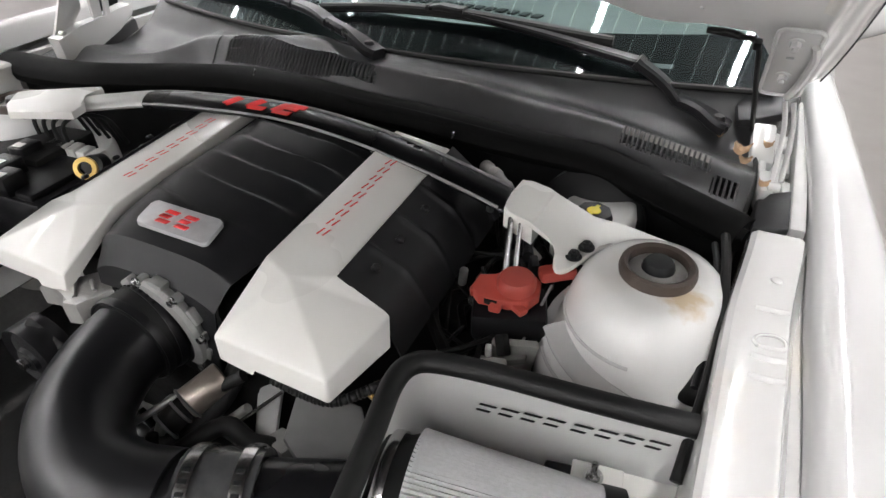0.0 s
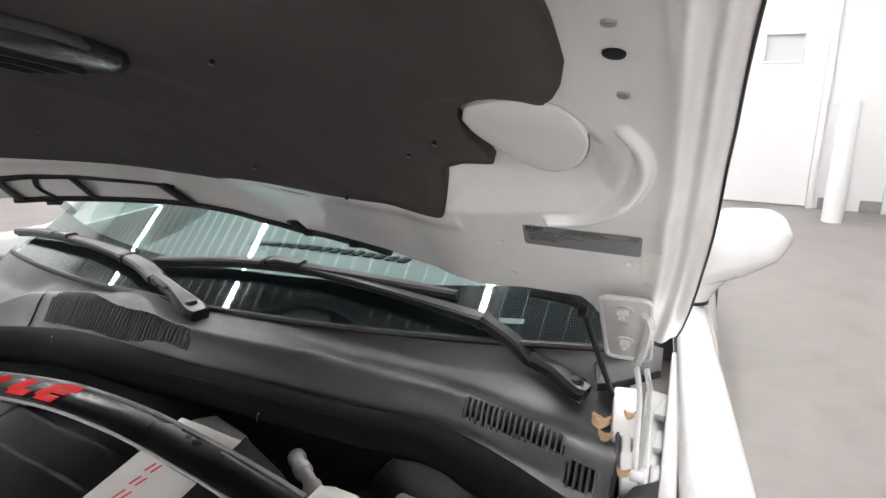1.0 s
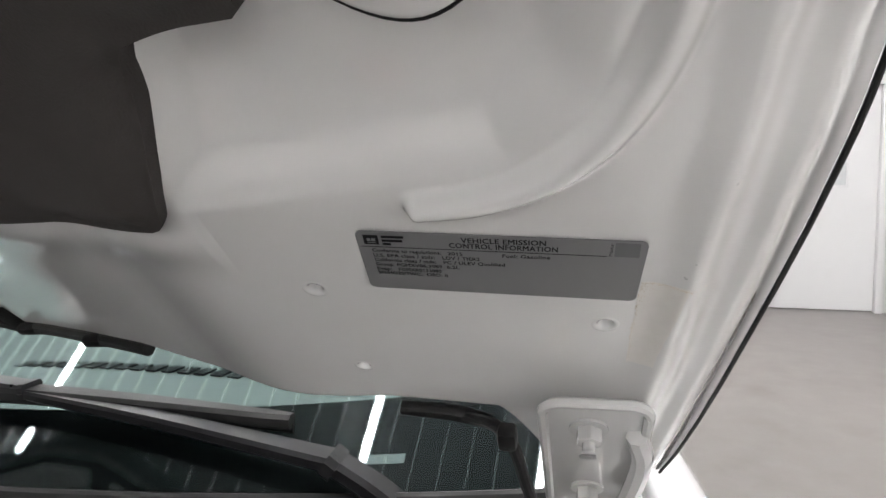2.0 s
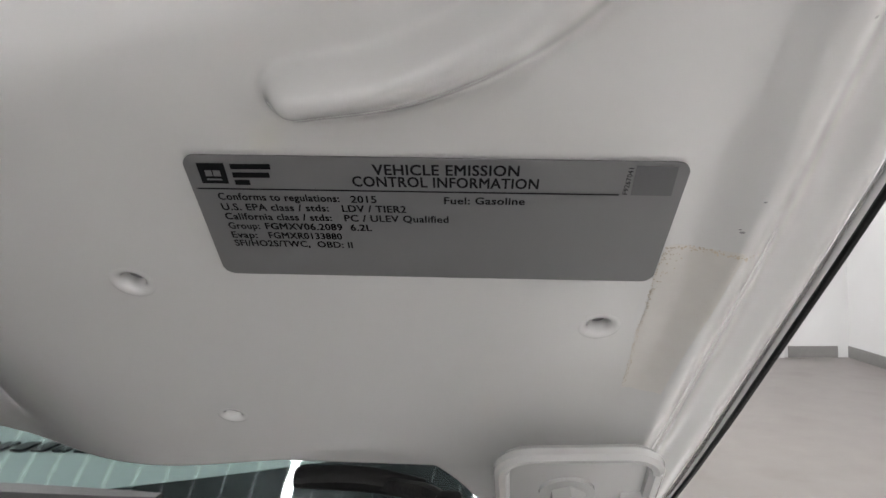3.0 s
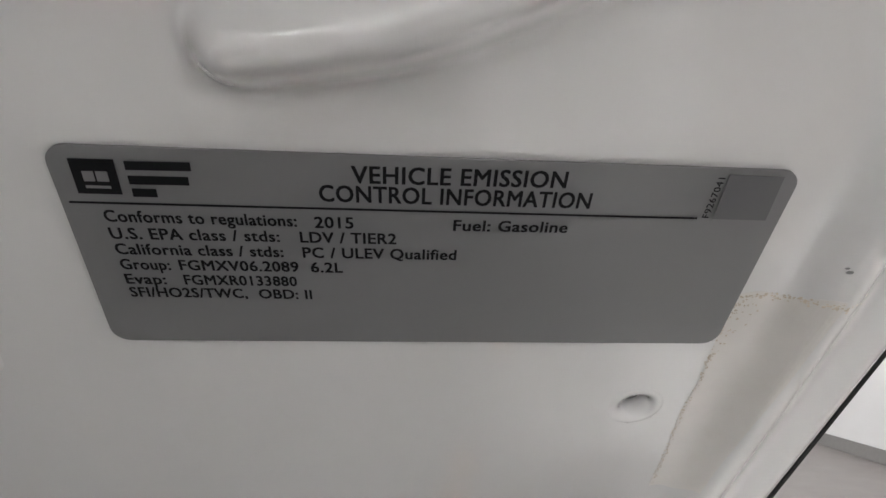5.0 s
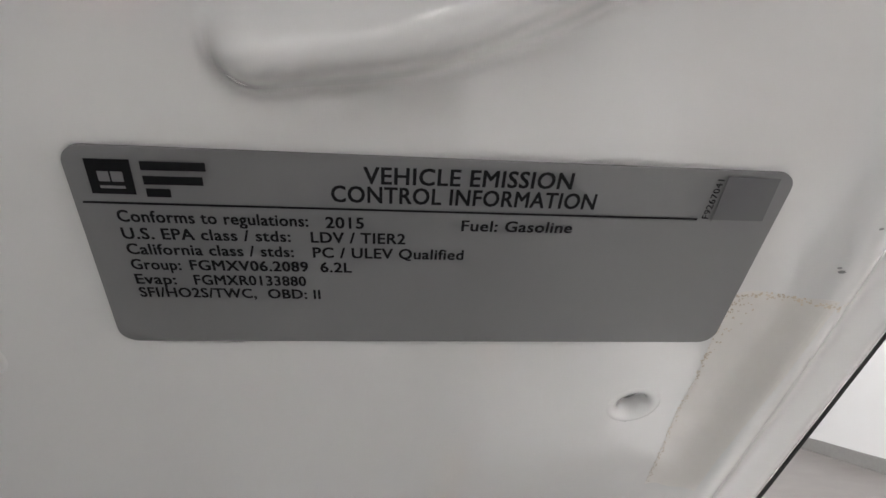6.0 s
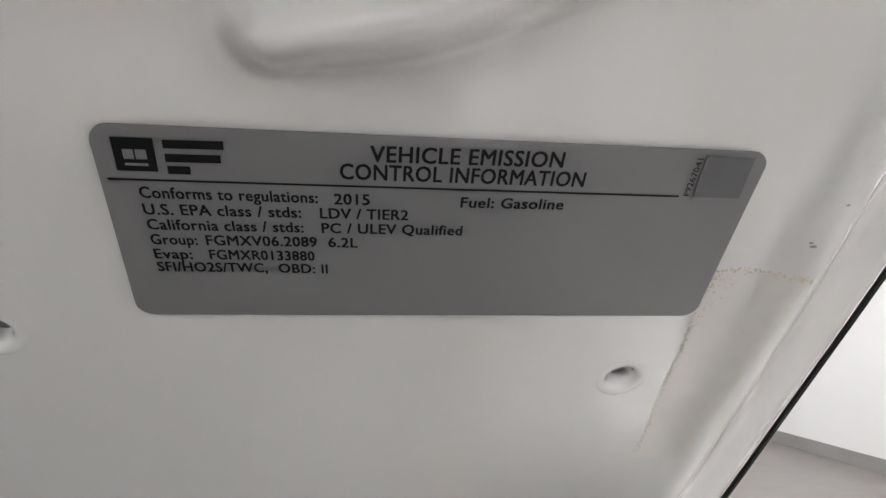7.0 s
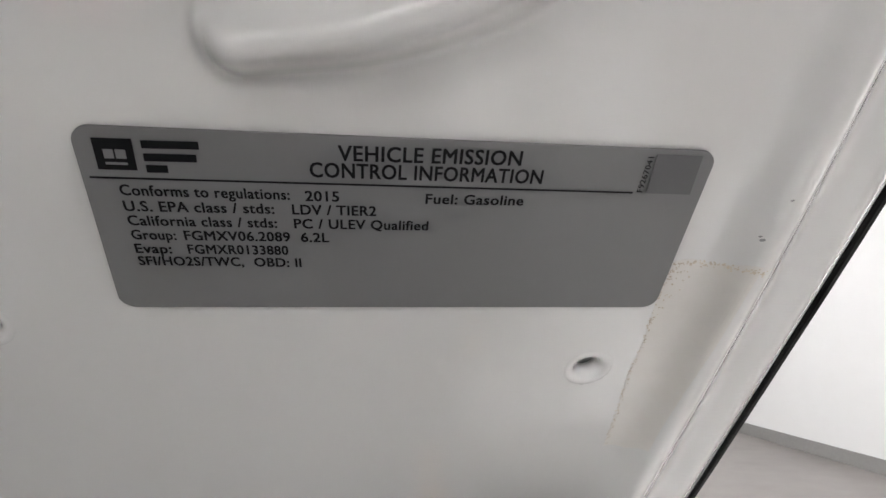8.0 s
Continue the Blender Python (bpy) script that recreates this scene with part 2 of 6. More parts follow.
def sweep(bm, path, r, n=12, flat=1.0, ribs=0.0, up=None):
    """A tube along a path; r is a number or a function of the way along (0 to 1); flat squeezes it."""
    path = [Vector(q) for q in path]
    rings = []
    side = None
    for i, q in enumerate(path):
        way = (path[min(i + 1, len(path) - 1)] - path[max(i - 1, 0)]).normalized()
        if side is None:
            side = (Vector(up).cross(way) if up else way.orthogonal()).normalized()
        side = (side - way * side.dot(way)).normalized()
        top = way.cross(side)
        rad = r(i / (len(path) - 1)) if callable(r) else r
        rings.append([bm.verts.new(q + side * rad * math.cos(2 * math.pi * k / n) + top * rad * flat * math.sin(2 * math.pi * k / n)) for k in range(n)])
    for a, b in zip(rings, rings[1:]):
        for k in range(n):
            bm.faces.new((a[k], a[(k + 1) % n], b[(k + 1) % n], b[k]))
    bm.faces.new(rings[0][::-1])
    bm.faces.new(rings[-1])
    return bm


def ribbon(bm, path, size, up=(0, 0, 1), chamfer=0.25):
    """A bar of chamfered rectangular section along a path; size(s) gives width and height along the way."""
    path = [Vector(q) for q in path]
    rings = []
    for i, q in enumerate(path):
        way = (path[min(i + 1, len(path) - 1)] - path[max(i - 1, 0)]).normalized()
        side = Vector(up).cross(way).normalized()
        top = way.cross(side)
        w, h = size(i / (len(path) - 1))
        c = chamfer * min(w, h)
        rings.append([bm.verts.new(q + side * a + top * b) for a, b in ((w / 2, h / 2 - c), (w / 2 - c, h / 2), (-w / 2 + c, h / 2), (-w / 2, h / 2 - c), (-w / 2, -h / 2 + c), (-w / 2 + c, -h / 2), (w / 2 - c, -h / 2), (w / 2, -h / 2 + c))])
    for a, b in zip(rings, rings[1:]):
        for k in range(8):
            bm.faces.new((a[k], a[(k + 1) % 8], b[(k + 1) % 8], b[k]))
    bm.faces.new(rings[0][::-1])
    bm.faces.new(rings[-1])
    return bm


def sheet(bm, f, us, vs, thick=0.0):
    """A surface f(u, v) over two lists of values, with a thickness."""
    rows = [[bm.verts.new(f(u, v)) for v in vs] for u in us]
    faces = [bm.faces.new((rows[i][j], rows[i + 1][j], rows[i + 1][j + 1], rows[i][j + 1])) for i in range(len(us) - 1) for j in range(len(vs) - 1)]
    if thick:
        bmesh.ops.recalc_face_normals(bm, faces=faces)
        bmesh.ops.solidify(bm, geom=faces, thickness=thick)
    return bm


def prism(bm, outline, at, depth, bevel=0.0, segments=2):
    """A flat outline of (a, b) pairs, laid by at(a, b, c) and given depth from c = 0."""
    low = [bm.verts.new(at(a, b, 0.0)) for a, b in outline]
    high = [bm.verts.new(at(a, b, depth)) for a, b in outline]
    f1, f2 = bm.faces.new(low[::-1]), bm.faces.new(high)
    for i in range(len(low)):
        j = (i + 1) % len(low)
        bm.faces.new((low[i], low[j], high[j], high[i]))
    if bevel:
        bmesh.ops.bevel(bm, geom=list(f2.edges), offset=bevel, segments=segments, affect="EDGES", profile=0.5)
    return bm


def rounded(w, h, r, n=6):
    """A rectangle of rounded corners round the origin."""
    out = []
    for cx, cy, a0 in ((w / 2 - r, h / 2 - r, 0), (-w / 2 + r, h / 2 - r, 90), (-w / 2 + r, -h / 2 + r, 180), (w / 2 - r, -h / 2 + r, 270)):
        out += [(cx + r * math.cos(radians(a0 + 90 * k / n)), cy + r * math.sin(radians(a0 + 90 * k / n))) for k in range(n + 1)]
    return out


def smooth_step(a, b, x):
    s = min(1.0, max(0.0, (x - a) / (b - a)))
    return s * s * (3 - 2 * s)


def span(a, b, n):
    return [a + (b - a) * i / n for i in range(n + 1)]


def table(pairs, x):
    """A smooth curve through (x, y) pairs."""
    if x <= pairs[0][0]:
        return pairs[0][1]
    for (x0, y0), (x1, y1) in zip(pairs, pairs[1:]):
        if x <= x1:
            s = (x - x0) / (x1 - x0)
            return y0 + (y1 - y0) * s
    return pairs[-1][1]


def hex_bolt(bm, at, way, r=0.007, h=0.006, stud=0.0):
    at, way = Vector(at), Vector(way).normalized()
    rod(bm, at, at + way * 0.0015, r * 1.45, n=20)
    rod(bm, at + way * 0.0015, at + way * (0.0015 + h), r, n=6, bevel=r * 0.12)
    if stud:
        rod(bm, at + way * h, at + way * (h + stud), r * 0.5, n=12, bevel=r * 0.1)
    return bm


def lettering(name, text, size, at, mat, parent, bold=0.0, width=None, label=""):
    """Raised printing: text laid by at(a, b, c), its left end and base line at the origin, fitted to a width."""
    cu = bpy.data.curves.new(name, "FONT")
    cu.body, cu.size, cu.resolution_u, cu.space_character = text, 1.0, 3, 1.06
    ob = bpy.data.objects.new(name, cu)
    scene.collection.objects.link(ob)
    dg = bpy.context.evaluated_depsgraph_get()
    me = bpy.data.meshes.new_from_object(ob.evaluated_get(dg))
    bpy.data.objects.remove(ob)
    bpy.data.curves.remove(cu)
    xs = [v.co.x for v in me.vertices]
    x0, x1 = min(xs), max(xs)
    k = size / 0.72
    kx = width / (x1 - x0) if width else k
    bm = bmesh.new()
    bm.from_mesh(me)
    first = list(bm.verts) + list(bm.edges) + list(bm.faces)
    shifts = {v: (bold, bold * 0.6) for v in bm.verts}
    for shift in ((-bold, bold * 0.6), (bold, -bold * 0.6), (-bold, -bold * 0.6)):
        made = bmesh.ops.duplicate(bm, geom=first)
        shifts.update({g: shift for g in made["geom"] if isinstance(g, bmesh.types.BMVert)})
    layer = {(bold, bold * 0.6): 0, (-bold, bold * 0.6): 1, (bold, -bold * 0.6): 2, (-bold, -bold * 0.6): 3}
    for v, (dx, dy) in shifts.items():
        v.co = at((v.co.x - x0 + dx) * kx, (v.co.y + dy) * k, 0.000006 * layer[(dx, dy)])
    bm.to_mesh(me)
    bm.free()
    me.name = name
    me.materials.clear()
    me.materials.append(mat)
    return part(name, me, mat, parent, label)

# ---- the room ----
def slab(name, centre, size, mat, label, category):
    return solo(name, box(B(), centre, size), mat, label, category, "structure", smooth=0)


slab("floor", (0, -2.5, -0.1), (15, 25, 0.2), FLOOR, "grey sealed concrete workshop floor with faint stains", "floor")
bm = B()
box(bm, (0, -2.5, CEILING + 0.2), (15, 25, 0.3))
ceiling = solo("ceiling", bm, DECK, "grey metal deck ceiling with pale seams", "ceiling", "structure", 0)
bm = B()
for k in range(70):
    box(bm, (-7.2 + 0.205 * k, -2.5, CEILING + 0.035), (0.014, 24.8, 0.03))
part("deck_seam", bm, DECK_SEAM, ceiling, "pale seams of the ceiling deck", 0)["kind"] = "stuff"

WALL_AT = Matrix.Translation((1.87, 7.0, 0)) @ Matrix.Rotation(radians(-8), 4, "Z")


def on_wall(bm):
    bmesh.ops.transform(bm, matrix=WALL_AT, verts=bm.verts)
    return bm


D1, D2 = (-1.02, -0.05), (0.56, 1.50)  # the two door openings along the wall
DOOR_H = 2.08
bm = B()
for a, b, z0, z1 in ((-9.5, D1[0], 0, CEILING + 0.1), (D1[1], D2[0], 0, CEILING + 0.1), (D2[1], 2.1, 0, CEILING + 0.1), (D1[0], D1[1], DOOR_H, CEILING + 0.1), (D2[0], D2[1], DOOR_H, CEILING + 0.1)):
    box(bm, ((a + b) / 2, 0.1, (z0 + z1) / 2), (b - a, 0.2, z1 - z0))
solo("wall_north", on_wall(bm), WALL, "white painted wall with two door openings", "wall", "structure", 0)
# room lengthened southward, out of view, to hold added tube rows
slab("wall_south", (0, -15.1, 2.2), (15.4, 0.2, 4.6), WALL, "plain white painted wall", "wall")
slab("wall_west", (-7.6, -2.5, 2.2), (0.2, 25.4, 4.6), WALL, "plain white painted wall", "wall")
slab("wall_east", (4.05, -2.8, 2.2), (0.2, 24.6, 4.6), WALL, "plain white painted wall with a dark base", "wall")
solo("baseboard_east", box(B(), (3.944, -4.0, 0.055), (0.012, 21.6, 0.11), bevel=0.003), BASE, "grey vinyl base along the white wall", "baseboard", "structure", 0)
slab("wall_outside", (0, 9.5, 2.2), (15.4, 0.2, 4.6), WALL, "plain white wall behind the doors", "wall")

bm = B()
for a, b in ((-9.4, D1[0] - 0.07), (D1[1] + 0.07, 0.09), (0.36, D2[0] - 0.03), (D2[1] + 0.07, 2.0)):
    box(bm, ((a + b) / 2, -0.006, 0.055), (b - a, 0.012, 0.11), bevel=0.003)
solo("baseboard", on_wall(bm), BASE, "grey vinyl base along the white wall", "baseboard", "structure", 0)

for n, (a, b) in enumerate((D1, D2)):
    frame_ob = thing(f"door_{n + 1}", "closed white steel door with a small window and lever handle" if n else "closed white steel door with a small glazed window", "door", WALL_AT @ Vector(((a + b) / 2, 0, 0)), kind="structure")
    bm = B()
    for x in (a, b):
        box(bm, (x, 0.03, DOOR_H / 2), (0.055, 0.14, DOOR_H), bevel=0.004)
    box(bm, ((a + b) / 2, 0.03, DOOR_H), (b - a + 0.055, 0.14, 0.055), bevel=0.004)
    part("door_frame", on_wall(bm), DOOR_PAINT, frame_ob)
    win = (-0.44, 0.34, 1.50, 0.26) if not n else (a + 0.50, 0.34, 1.50, 0.67)
    cx, ww, cz, wh = win
    bm = B()
    a2, b2 = a + 0.032, b - 0.032
    for x0, x1, z0, z1 in ((a2, cx - ww / 2, 0.012, DOOR_H - 0.03), (cx + ww / 2, b2, 0.012, DOOR_H - 0.03), (cx - ww / 2, cx + ww / 2, 0.012, cz - wh / 2), (cx - ww / 2, cx + ww / 2, cz + wh / 2, DOOR_H - 0.03)):
        box(bm, ((x0 + x1) / 2, 0.045, (z0 + z1) / 2), (x1 - x0, 0.045, z1 - z0))
    leaf = part("door_leaf", on_wall(bm), DOOR_PAINT, frame_ob, smooth=0)
    bm = B()
    for z in (cz - wh / 2, cz + wh / 2):
        box(bm, (cx, 0.02, z), (ww + 0.03, 0.014, 0.02), bevel=0.003)
    for x in (cx - ww / 2, cx + ww / 2):
        box(bm, (x, 0.02, cz), (0.02, 0.014, wh), bevel=0.003)
    part("window_frame", on_wall(bm), DOOR_PAINT, leaf)
    part("pane", on_wall(box(B(), (cx, 0.05, cz), (ww, 0.006, wh))), PALE_PANE, leaf, "window pane painted pale for its bright reflection")
    if n:
        bm = B()
        lathe(bm, [(0, 0), (0.034, 0), (0.034, 0.006), (0.014, 0.012), (0.012, 0.05), (0.0, 0.052)], (a + 0.10, 0.022, 0.98), (0, -1, 0), 24)
        sweep(bm, glide([(a + 0.10, -0.025, 0.98), (a + 0.14, -0.028, 0.98), (a + 0.21, -0.026, 0.978)]), 0.009, 10)
        part("door_handle", on_wall(bm), CHROME, frame_ob, "bright lever handle")
    for z in (0.25, 1.05, 1.85):
        part("hinge", on_wall(rod(B(), (b - 0.01, 0.005, z - 0.05), (b - 0.01, 0.005, z + 0.05), 0.011, n=12)), STEEL, frame_ob)

bm = B()
lathe(bm, [(0.0, 0), (0.083, 0), (0.083, 1.05), (0.078, 1.062), (0.06, 1.07), (0, 1.072)], (1.93, 6.48, 0), n=40)
solo("bollard", bm, DOOR_PAINT, "white painted round guard post on the concrete floor", "post")
bm = B()
box(bm, (0.44, -0.006, 1.13), (0.07, 0.01, 0.115), bevel=0.003)
switch = solo("wall_switch", on_wall(bm), DOOR_PAINT, "small white switch plate on the wall", "switch")
bm = B()
box(bm, (0.44, -0.014, 1.13), (0.012, 0.012, 0.024), bevel=0.002)
sw = new("toggle", finish("toggle", on_wall(bm), DOOR_PAINT))
sw.parent = switch


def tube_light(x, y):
    t = thing("ceiling_light", "long white LED tube light under the grey ceiling, in rows partly added for fill", "light", (x, y, CEILING - 0.02), "ceiling lights")
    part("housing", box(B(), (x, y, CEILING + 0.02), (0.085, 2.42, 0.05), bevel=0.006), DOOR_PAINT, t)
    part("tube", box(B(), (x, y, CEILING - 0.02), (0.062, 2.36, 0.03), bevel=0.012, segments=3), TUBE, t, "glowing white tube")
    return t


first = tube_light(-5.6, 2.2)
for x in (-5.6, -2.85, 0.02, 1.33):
    # rows from y -5.6 southward and at 8.3 are unseen, added as fill light
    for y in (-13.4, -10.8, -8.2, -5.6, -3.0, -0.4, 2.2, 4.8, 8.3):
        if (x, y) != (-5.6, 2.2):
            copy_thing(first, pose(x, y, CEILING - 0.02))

# ---- the hood: laid out across (x), up along its slope (v) and out through its skin (w) ----
H0, HV, HN = Vector((0, 0.95, 1.158)), Vector((0, -0.675, 0.738)), Vector((0, 0.738, 0.675))


def crown(x, v):
    a = min(abs(x) / 0.64, 1.0)
    return (0.5 + 0.5 * math.cos(math.pi * a)) * (0.115 - 0.25 * min(v, 0.46) - 0.6 * max(0.0, 0.08 - v) ** 2) - 1.2 * max(0.0, min(v, 0.6) - 0.2) ** 2 - 0.96 * max(0.0, v - 0.6) * 0.8


def dish(x, v):
    """Flat stamped field that carries the label, let into the crowned panel."""
    flat = 0.00431 + 0.0094 * x - 0.0806 * v
    return (flat - crown(x, v)) * smooth_step(0.40, 0.525, x) * smooth_step(0.215, 0.155, v) * smooth_step(-0.10 - 0.2 * smooth_step(0.665, 0.695, x), -0.03 - 0.2 * smooth_step(0.665, 0.695, x), v)


def hood_at(x, v, w=0.0):
    w += dish(x, v)
    w += crown(x, v)
    x += 0.60 * min(0.0, x + 0.45)
    return H0 + Vector((x, 0, 0)) + HV * v + HN * w


REAR = [(-0.74, -0.13), (-0.67, -0.105), (-0.63, -0.065), (-0.59, -0.025), (-0.48, 0.040), (-0.30, 0.006), (-0.125, -0.048), (0.0, -0.084), (0.05, -0.102), (0.125, -0.108), (0.22, -0.085), (0.33, -0.053), (0.43, -0.043), (0.54, -0.031), (0.605, -0.040), (0.63, -0.08), (0.66, -0.115), (0.685, -0.155), (0.70, -0.185), (0.74, -0.19)]
RIDGE = glide([(0.595, 0.1560, 0), (0.617, 0.1585, 0), (0.638, 0.1670, 0), (0.653, 0.1785, 0), (0.666, 0.1945, 0), (0.675, 0.214, 0), (0.679, 0.237, 0), (0.676, 0.262, 0), (0.665, 0.287, 0)], 5)
CREST = [(-0.20, 0.6690), (-0.14, 0.6750), (-0.06, 0.6830), (0.0, 0.6880), (0.05, 0.6920), (0.10, 0.6950), (0.15, 0.6965), (0.22, 0.7010), (0.45, 0.7050), (1.05, 0.6950)]
EDGE = [(-0.20, 0.7110), (-0.14, 0.7200), (-0.08, 0.7255), (-0.02, 0.7295), (0.03, 0.7320), (0.08, 0.7345), (0.12, 0.7360), (0.21, 0.7368), (0.27, 0.7378), (0.45, 0.7350), (1.05, 0.7130)]
VALLEY = [(0.488, 0.155), (0.577, 0.168), (0.628, 0.177), (0.654, 0.199), (0.661, 0.233), (0.655, 0.263), (0.640, 0.293), (0.626, 0.318), (0.60, 0.335), (0.545, 0.33), (0.515, 0.28), (0.50, 0.22)]
PAD = [(0.476, 0.1435), (0.482, 0.1465), (0.4865, 0.152), (0.494, 0.172), (0.503, 0.203), (0.506, 0.219), (0.511, 0.2255), (0.534, 0.2295), (0.5525, 0.2312), (0.5555, 0.2335), (0.5545, 0.241), (0.5485, 0.256), (0.542, 0.272), (0.542, 0.288), (0.5430, 0.303), (0.5475, 0.315), (0.5555, 0.3235), (0.566, 0.329), (0.579, 0.3315), (0.595, 0.3305), (0.609, 0.328), (0.616, 0.330), (0.624, 0.339), (0.632, 0.356), (0.638, 0.38), (0.642, 0.44), (0.645, 0.60), (0.60, 0.92)]
DIMPLES = ((0.5331, 0.0994, 0.0032), (0.6636, 0.0700, 0.0032), (0.5341, 0.0209, 0.0028))


def away(poly, x, y, closed=True):
    """Distance from (x, y) to an outline, negative inside."""
    best, inside = 1e9, False
    for i in range(len(poly) if closed else len(poly) - 1):
        (ax, ay), (bx, by) = poly[i][:2], poly[(i + 1) % len(poly)][:2]
        dx, dy = bx - ax, by - ay
        s = max(0.0, min(1.0, ((x - ax) * dx + (y - ay) * dy) / (dx * dx + dy * dy + 1e-12)))
        best = min(best, math.hypot(x - ax - s * dx, y - ay - s * dy))
        if (ay > y) != (by > y) and x < (bx - ax) * (y - ay) / (by - ay) + ax:
            inside = not inside
    return -best if inside and closed else best


def relief(x, v):
    """Stamped shape of the inner panel, positive outward through the skin."""
    w = 0.0
    if x > 0.44 and 0.10 < v < 0.37:
        # finger-like bead round the dish, fading at both ends
        best, where = 1e9, 0.0
        for i in range(len(RIDGE) - 1):
            a, b = RIDGE[i], RIDGE[i + 1]
            dx, dy = b.x - a.x, b.y - a.y
            s = max(0.0, min(1.0, ((x - a.x) * dx + (v - a.y) * dy) / (dx * dx + dy * dy)))
            d = math.hypot(x - a.x - s * dx, v - a.y - s * dy)
            if d < best:
                best, where = d, (i + s) / (len(RIDGE) - 1)
        half = 0.0080 + 0.0020 * math.sin(math.pi * where)
        if best < half:
            w -= 0.0084 * (1 - (best / half) ** 2.2) ** 2 * (1 - 0.3 * smooth_step(0.7, 1.0, where))
        d = away(VALLEY, x, v)
        w += 0.011 * smooth_step(0.004, -0.022, d)
    # side rail: a low rounded crest, then rolled back to the hem
    c, e = table(CREST, v), table(EDGE, v)
    a = abs(x)
    w -= 0.0045 * math.exp(-((a - c) / 0.0075) ** 2)
    if a > c:
        s = min(1.0, (a - c) / (e - c))
        w += 0.0055 * smooth_step(0.04, 0.40, s) - 0.0030 * math.exp(-((s - 0.62) / 0.2) ** 2) + 0.0110 * smooth_step(0.52, 1.05, s)
    # soft bead along the rim under the liner
    if v < 0.2 and abs(x) < 0.5:
        d = v - (0.044 + 0.22 * abs(x) - (0.02 if x > 0 else -0.02))
        w -= 0.0025 * math.exp(-(d / 0.016) ** 2) * smooth_step(0.06, 0.24, abs(x))
    return w


us = span(-0.74, 0.42, 80) + span(0.42, 0.50, 24)[1:] + span(0.50, 0.74, 230)[1:]
# rows keep to the slope, the lowest ones follow the rear edge
vs = span(-0.02, 0.18, 190) + span(0.18, 0.46, 110)[1:] + span(0.46, 1.02, 16)[1:]


bm = B()
grid = []
for x in us:
    low = table(REAR, x)
    column = []
    for v in vs:
        s = smooth_step(-0.02, 0.12, v)
        vv = v + (low + 0.02) * (1 - (v + 0.02) / 0.14) if v < 0.12 else v
        edge = 0.012 * smooth_step(0.012, 0.0, vv - low)
        xx = x if abs(x) < 0.64 else math.copysign(0.64 + (abs(x) - 0.64) * (table(EDGE, vv) - 0.64) / 0.10, x)
        column.append(bm.verts.new(hood_at(xx, vv, relief(xx, vv) + edge)))
    grid.append(column)
for i in range(len(us) - 1):
    for j in range(len(vs) - 1):
        mid = (grid[i][j].co + grid[i + 1][j + 1].co) / 2
        if any((mid - hood_at(x, v)).length < r * 1.75 for x, v, r in DIMPLES):
            continue  # a punched hole
        bm.faces.new((grid[i][j], grid[i + 1][j], grid[i + 1][j + 1], grid[i][j + 1]))
hood = thing("hood", "open white painted car hood seen from below, propped up", "hood", H0)
part("inner_panel", bm, PAINT_DUSTY, hood, smooth=60)

bm = B()


def skin(x, s):
    v = table(REAR, x) - 0.004 + s * (1.03 - table(REAR, x))
    e = table(EDGE, v) + 0.002
    return hood_at(max(-e, min(e, x)), v, 0.034 - 0.0125 * smooth_step(0.66, 0.745, abs(x)))


sheet(bm, skin, span(-0.75, 0.75, 60), span(0, 1, 40), 0.0015)
part("outer_skin", bm, PAINT, hood)
# black strips stand in for the shaded gap under the skin's side edges
for side in (-1, 1):
    bm = B()
    sweep(bm, [hood_at(side * (table(EDGE, v) + 0.0018), v, 0.0162) for v in span(-0.188, 1.0, 90)], 0.0012, 8)
    part("edge_gap_strip", bm, RUBBER, hood, "thin black strip for the shaded gap along the hood edge")

for x, v, r in DIMPLES:
    bm = B()
    lathe(bm, [(r * 2.2, 0.0003), (r * 1.9, -0.0001), (r * 1.6, -0.0002), (r * 1.3, 0.0001), (r * 1.05, 0.0009), (r * 0.95, 0.0024), (r * 0.92, 0.007)], hood_at(x, v), Vector((-0.0094, 0.6813, 0.7320)), 40)
    hole = part("punched_hole", bm, PAINT_DUSTY, hood, "small punched hole with a drawn rim", 60)
    # dark disc puts the shade inside the hole into colour
    bm = B()
    lathe(bm, [(0, 0), (r * 0.97, 0), (r * 0.97, 0.001), (0, 0.001)], hood_at(x, v, 0.0042), Vector((-0.0094, 0.6813, 0.7320)), 24)
    part("hole_shade", bm, GREY_INK, hole, "dark disc for the shade inside the hole")

# felt liner with its cut outline
left = [(-x, v + (0.035 if v < 0.3 else 0)) for x, v in PAD[::-1]]
bottom = [(-0.30, 0.150), (-0.15, 0.104), (0.0, 0.060), (0.075, 0.052), (0.10, 0.062), (0.20, 0.083), (0.318, 0.108), (0.40, 0.128)]
LINE = PAD + left + bottom


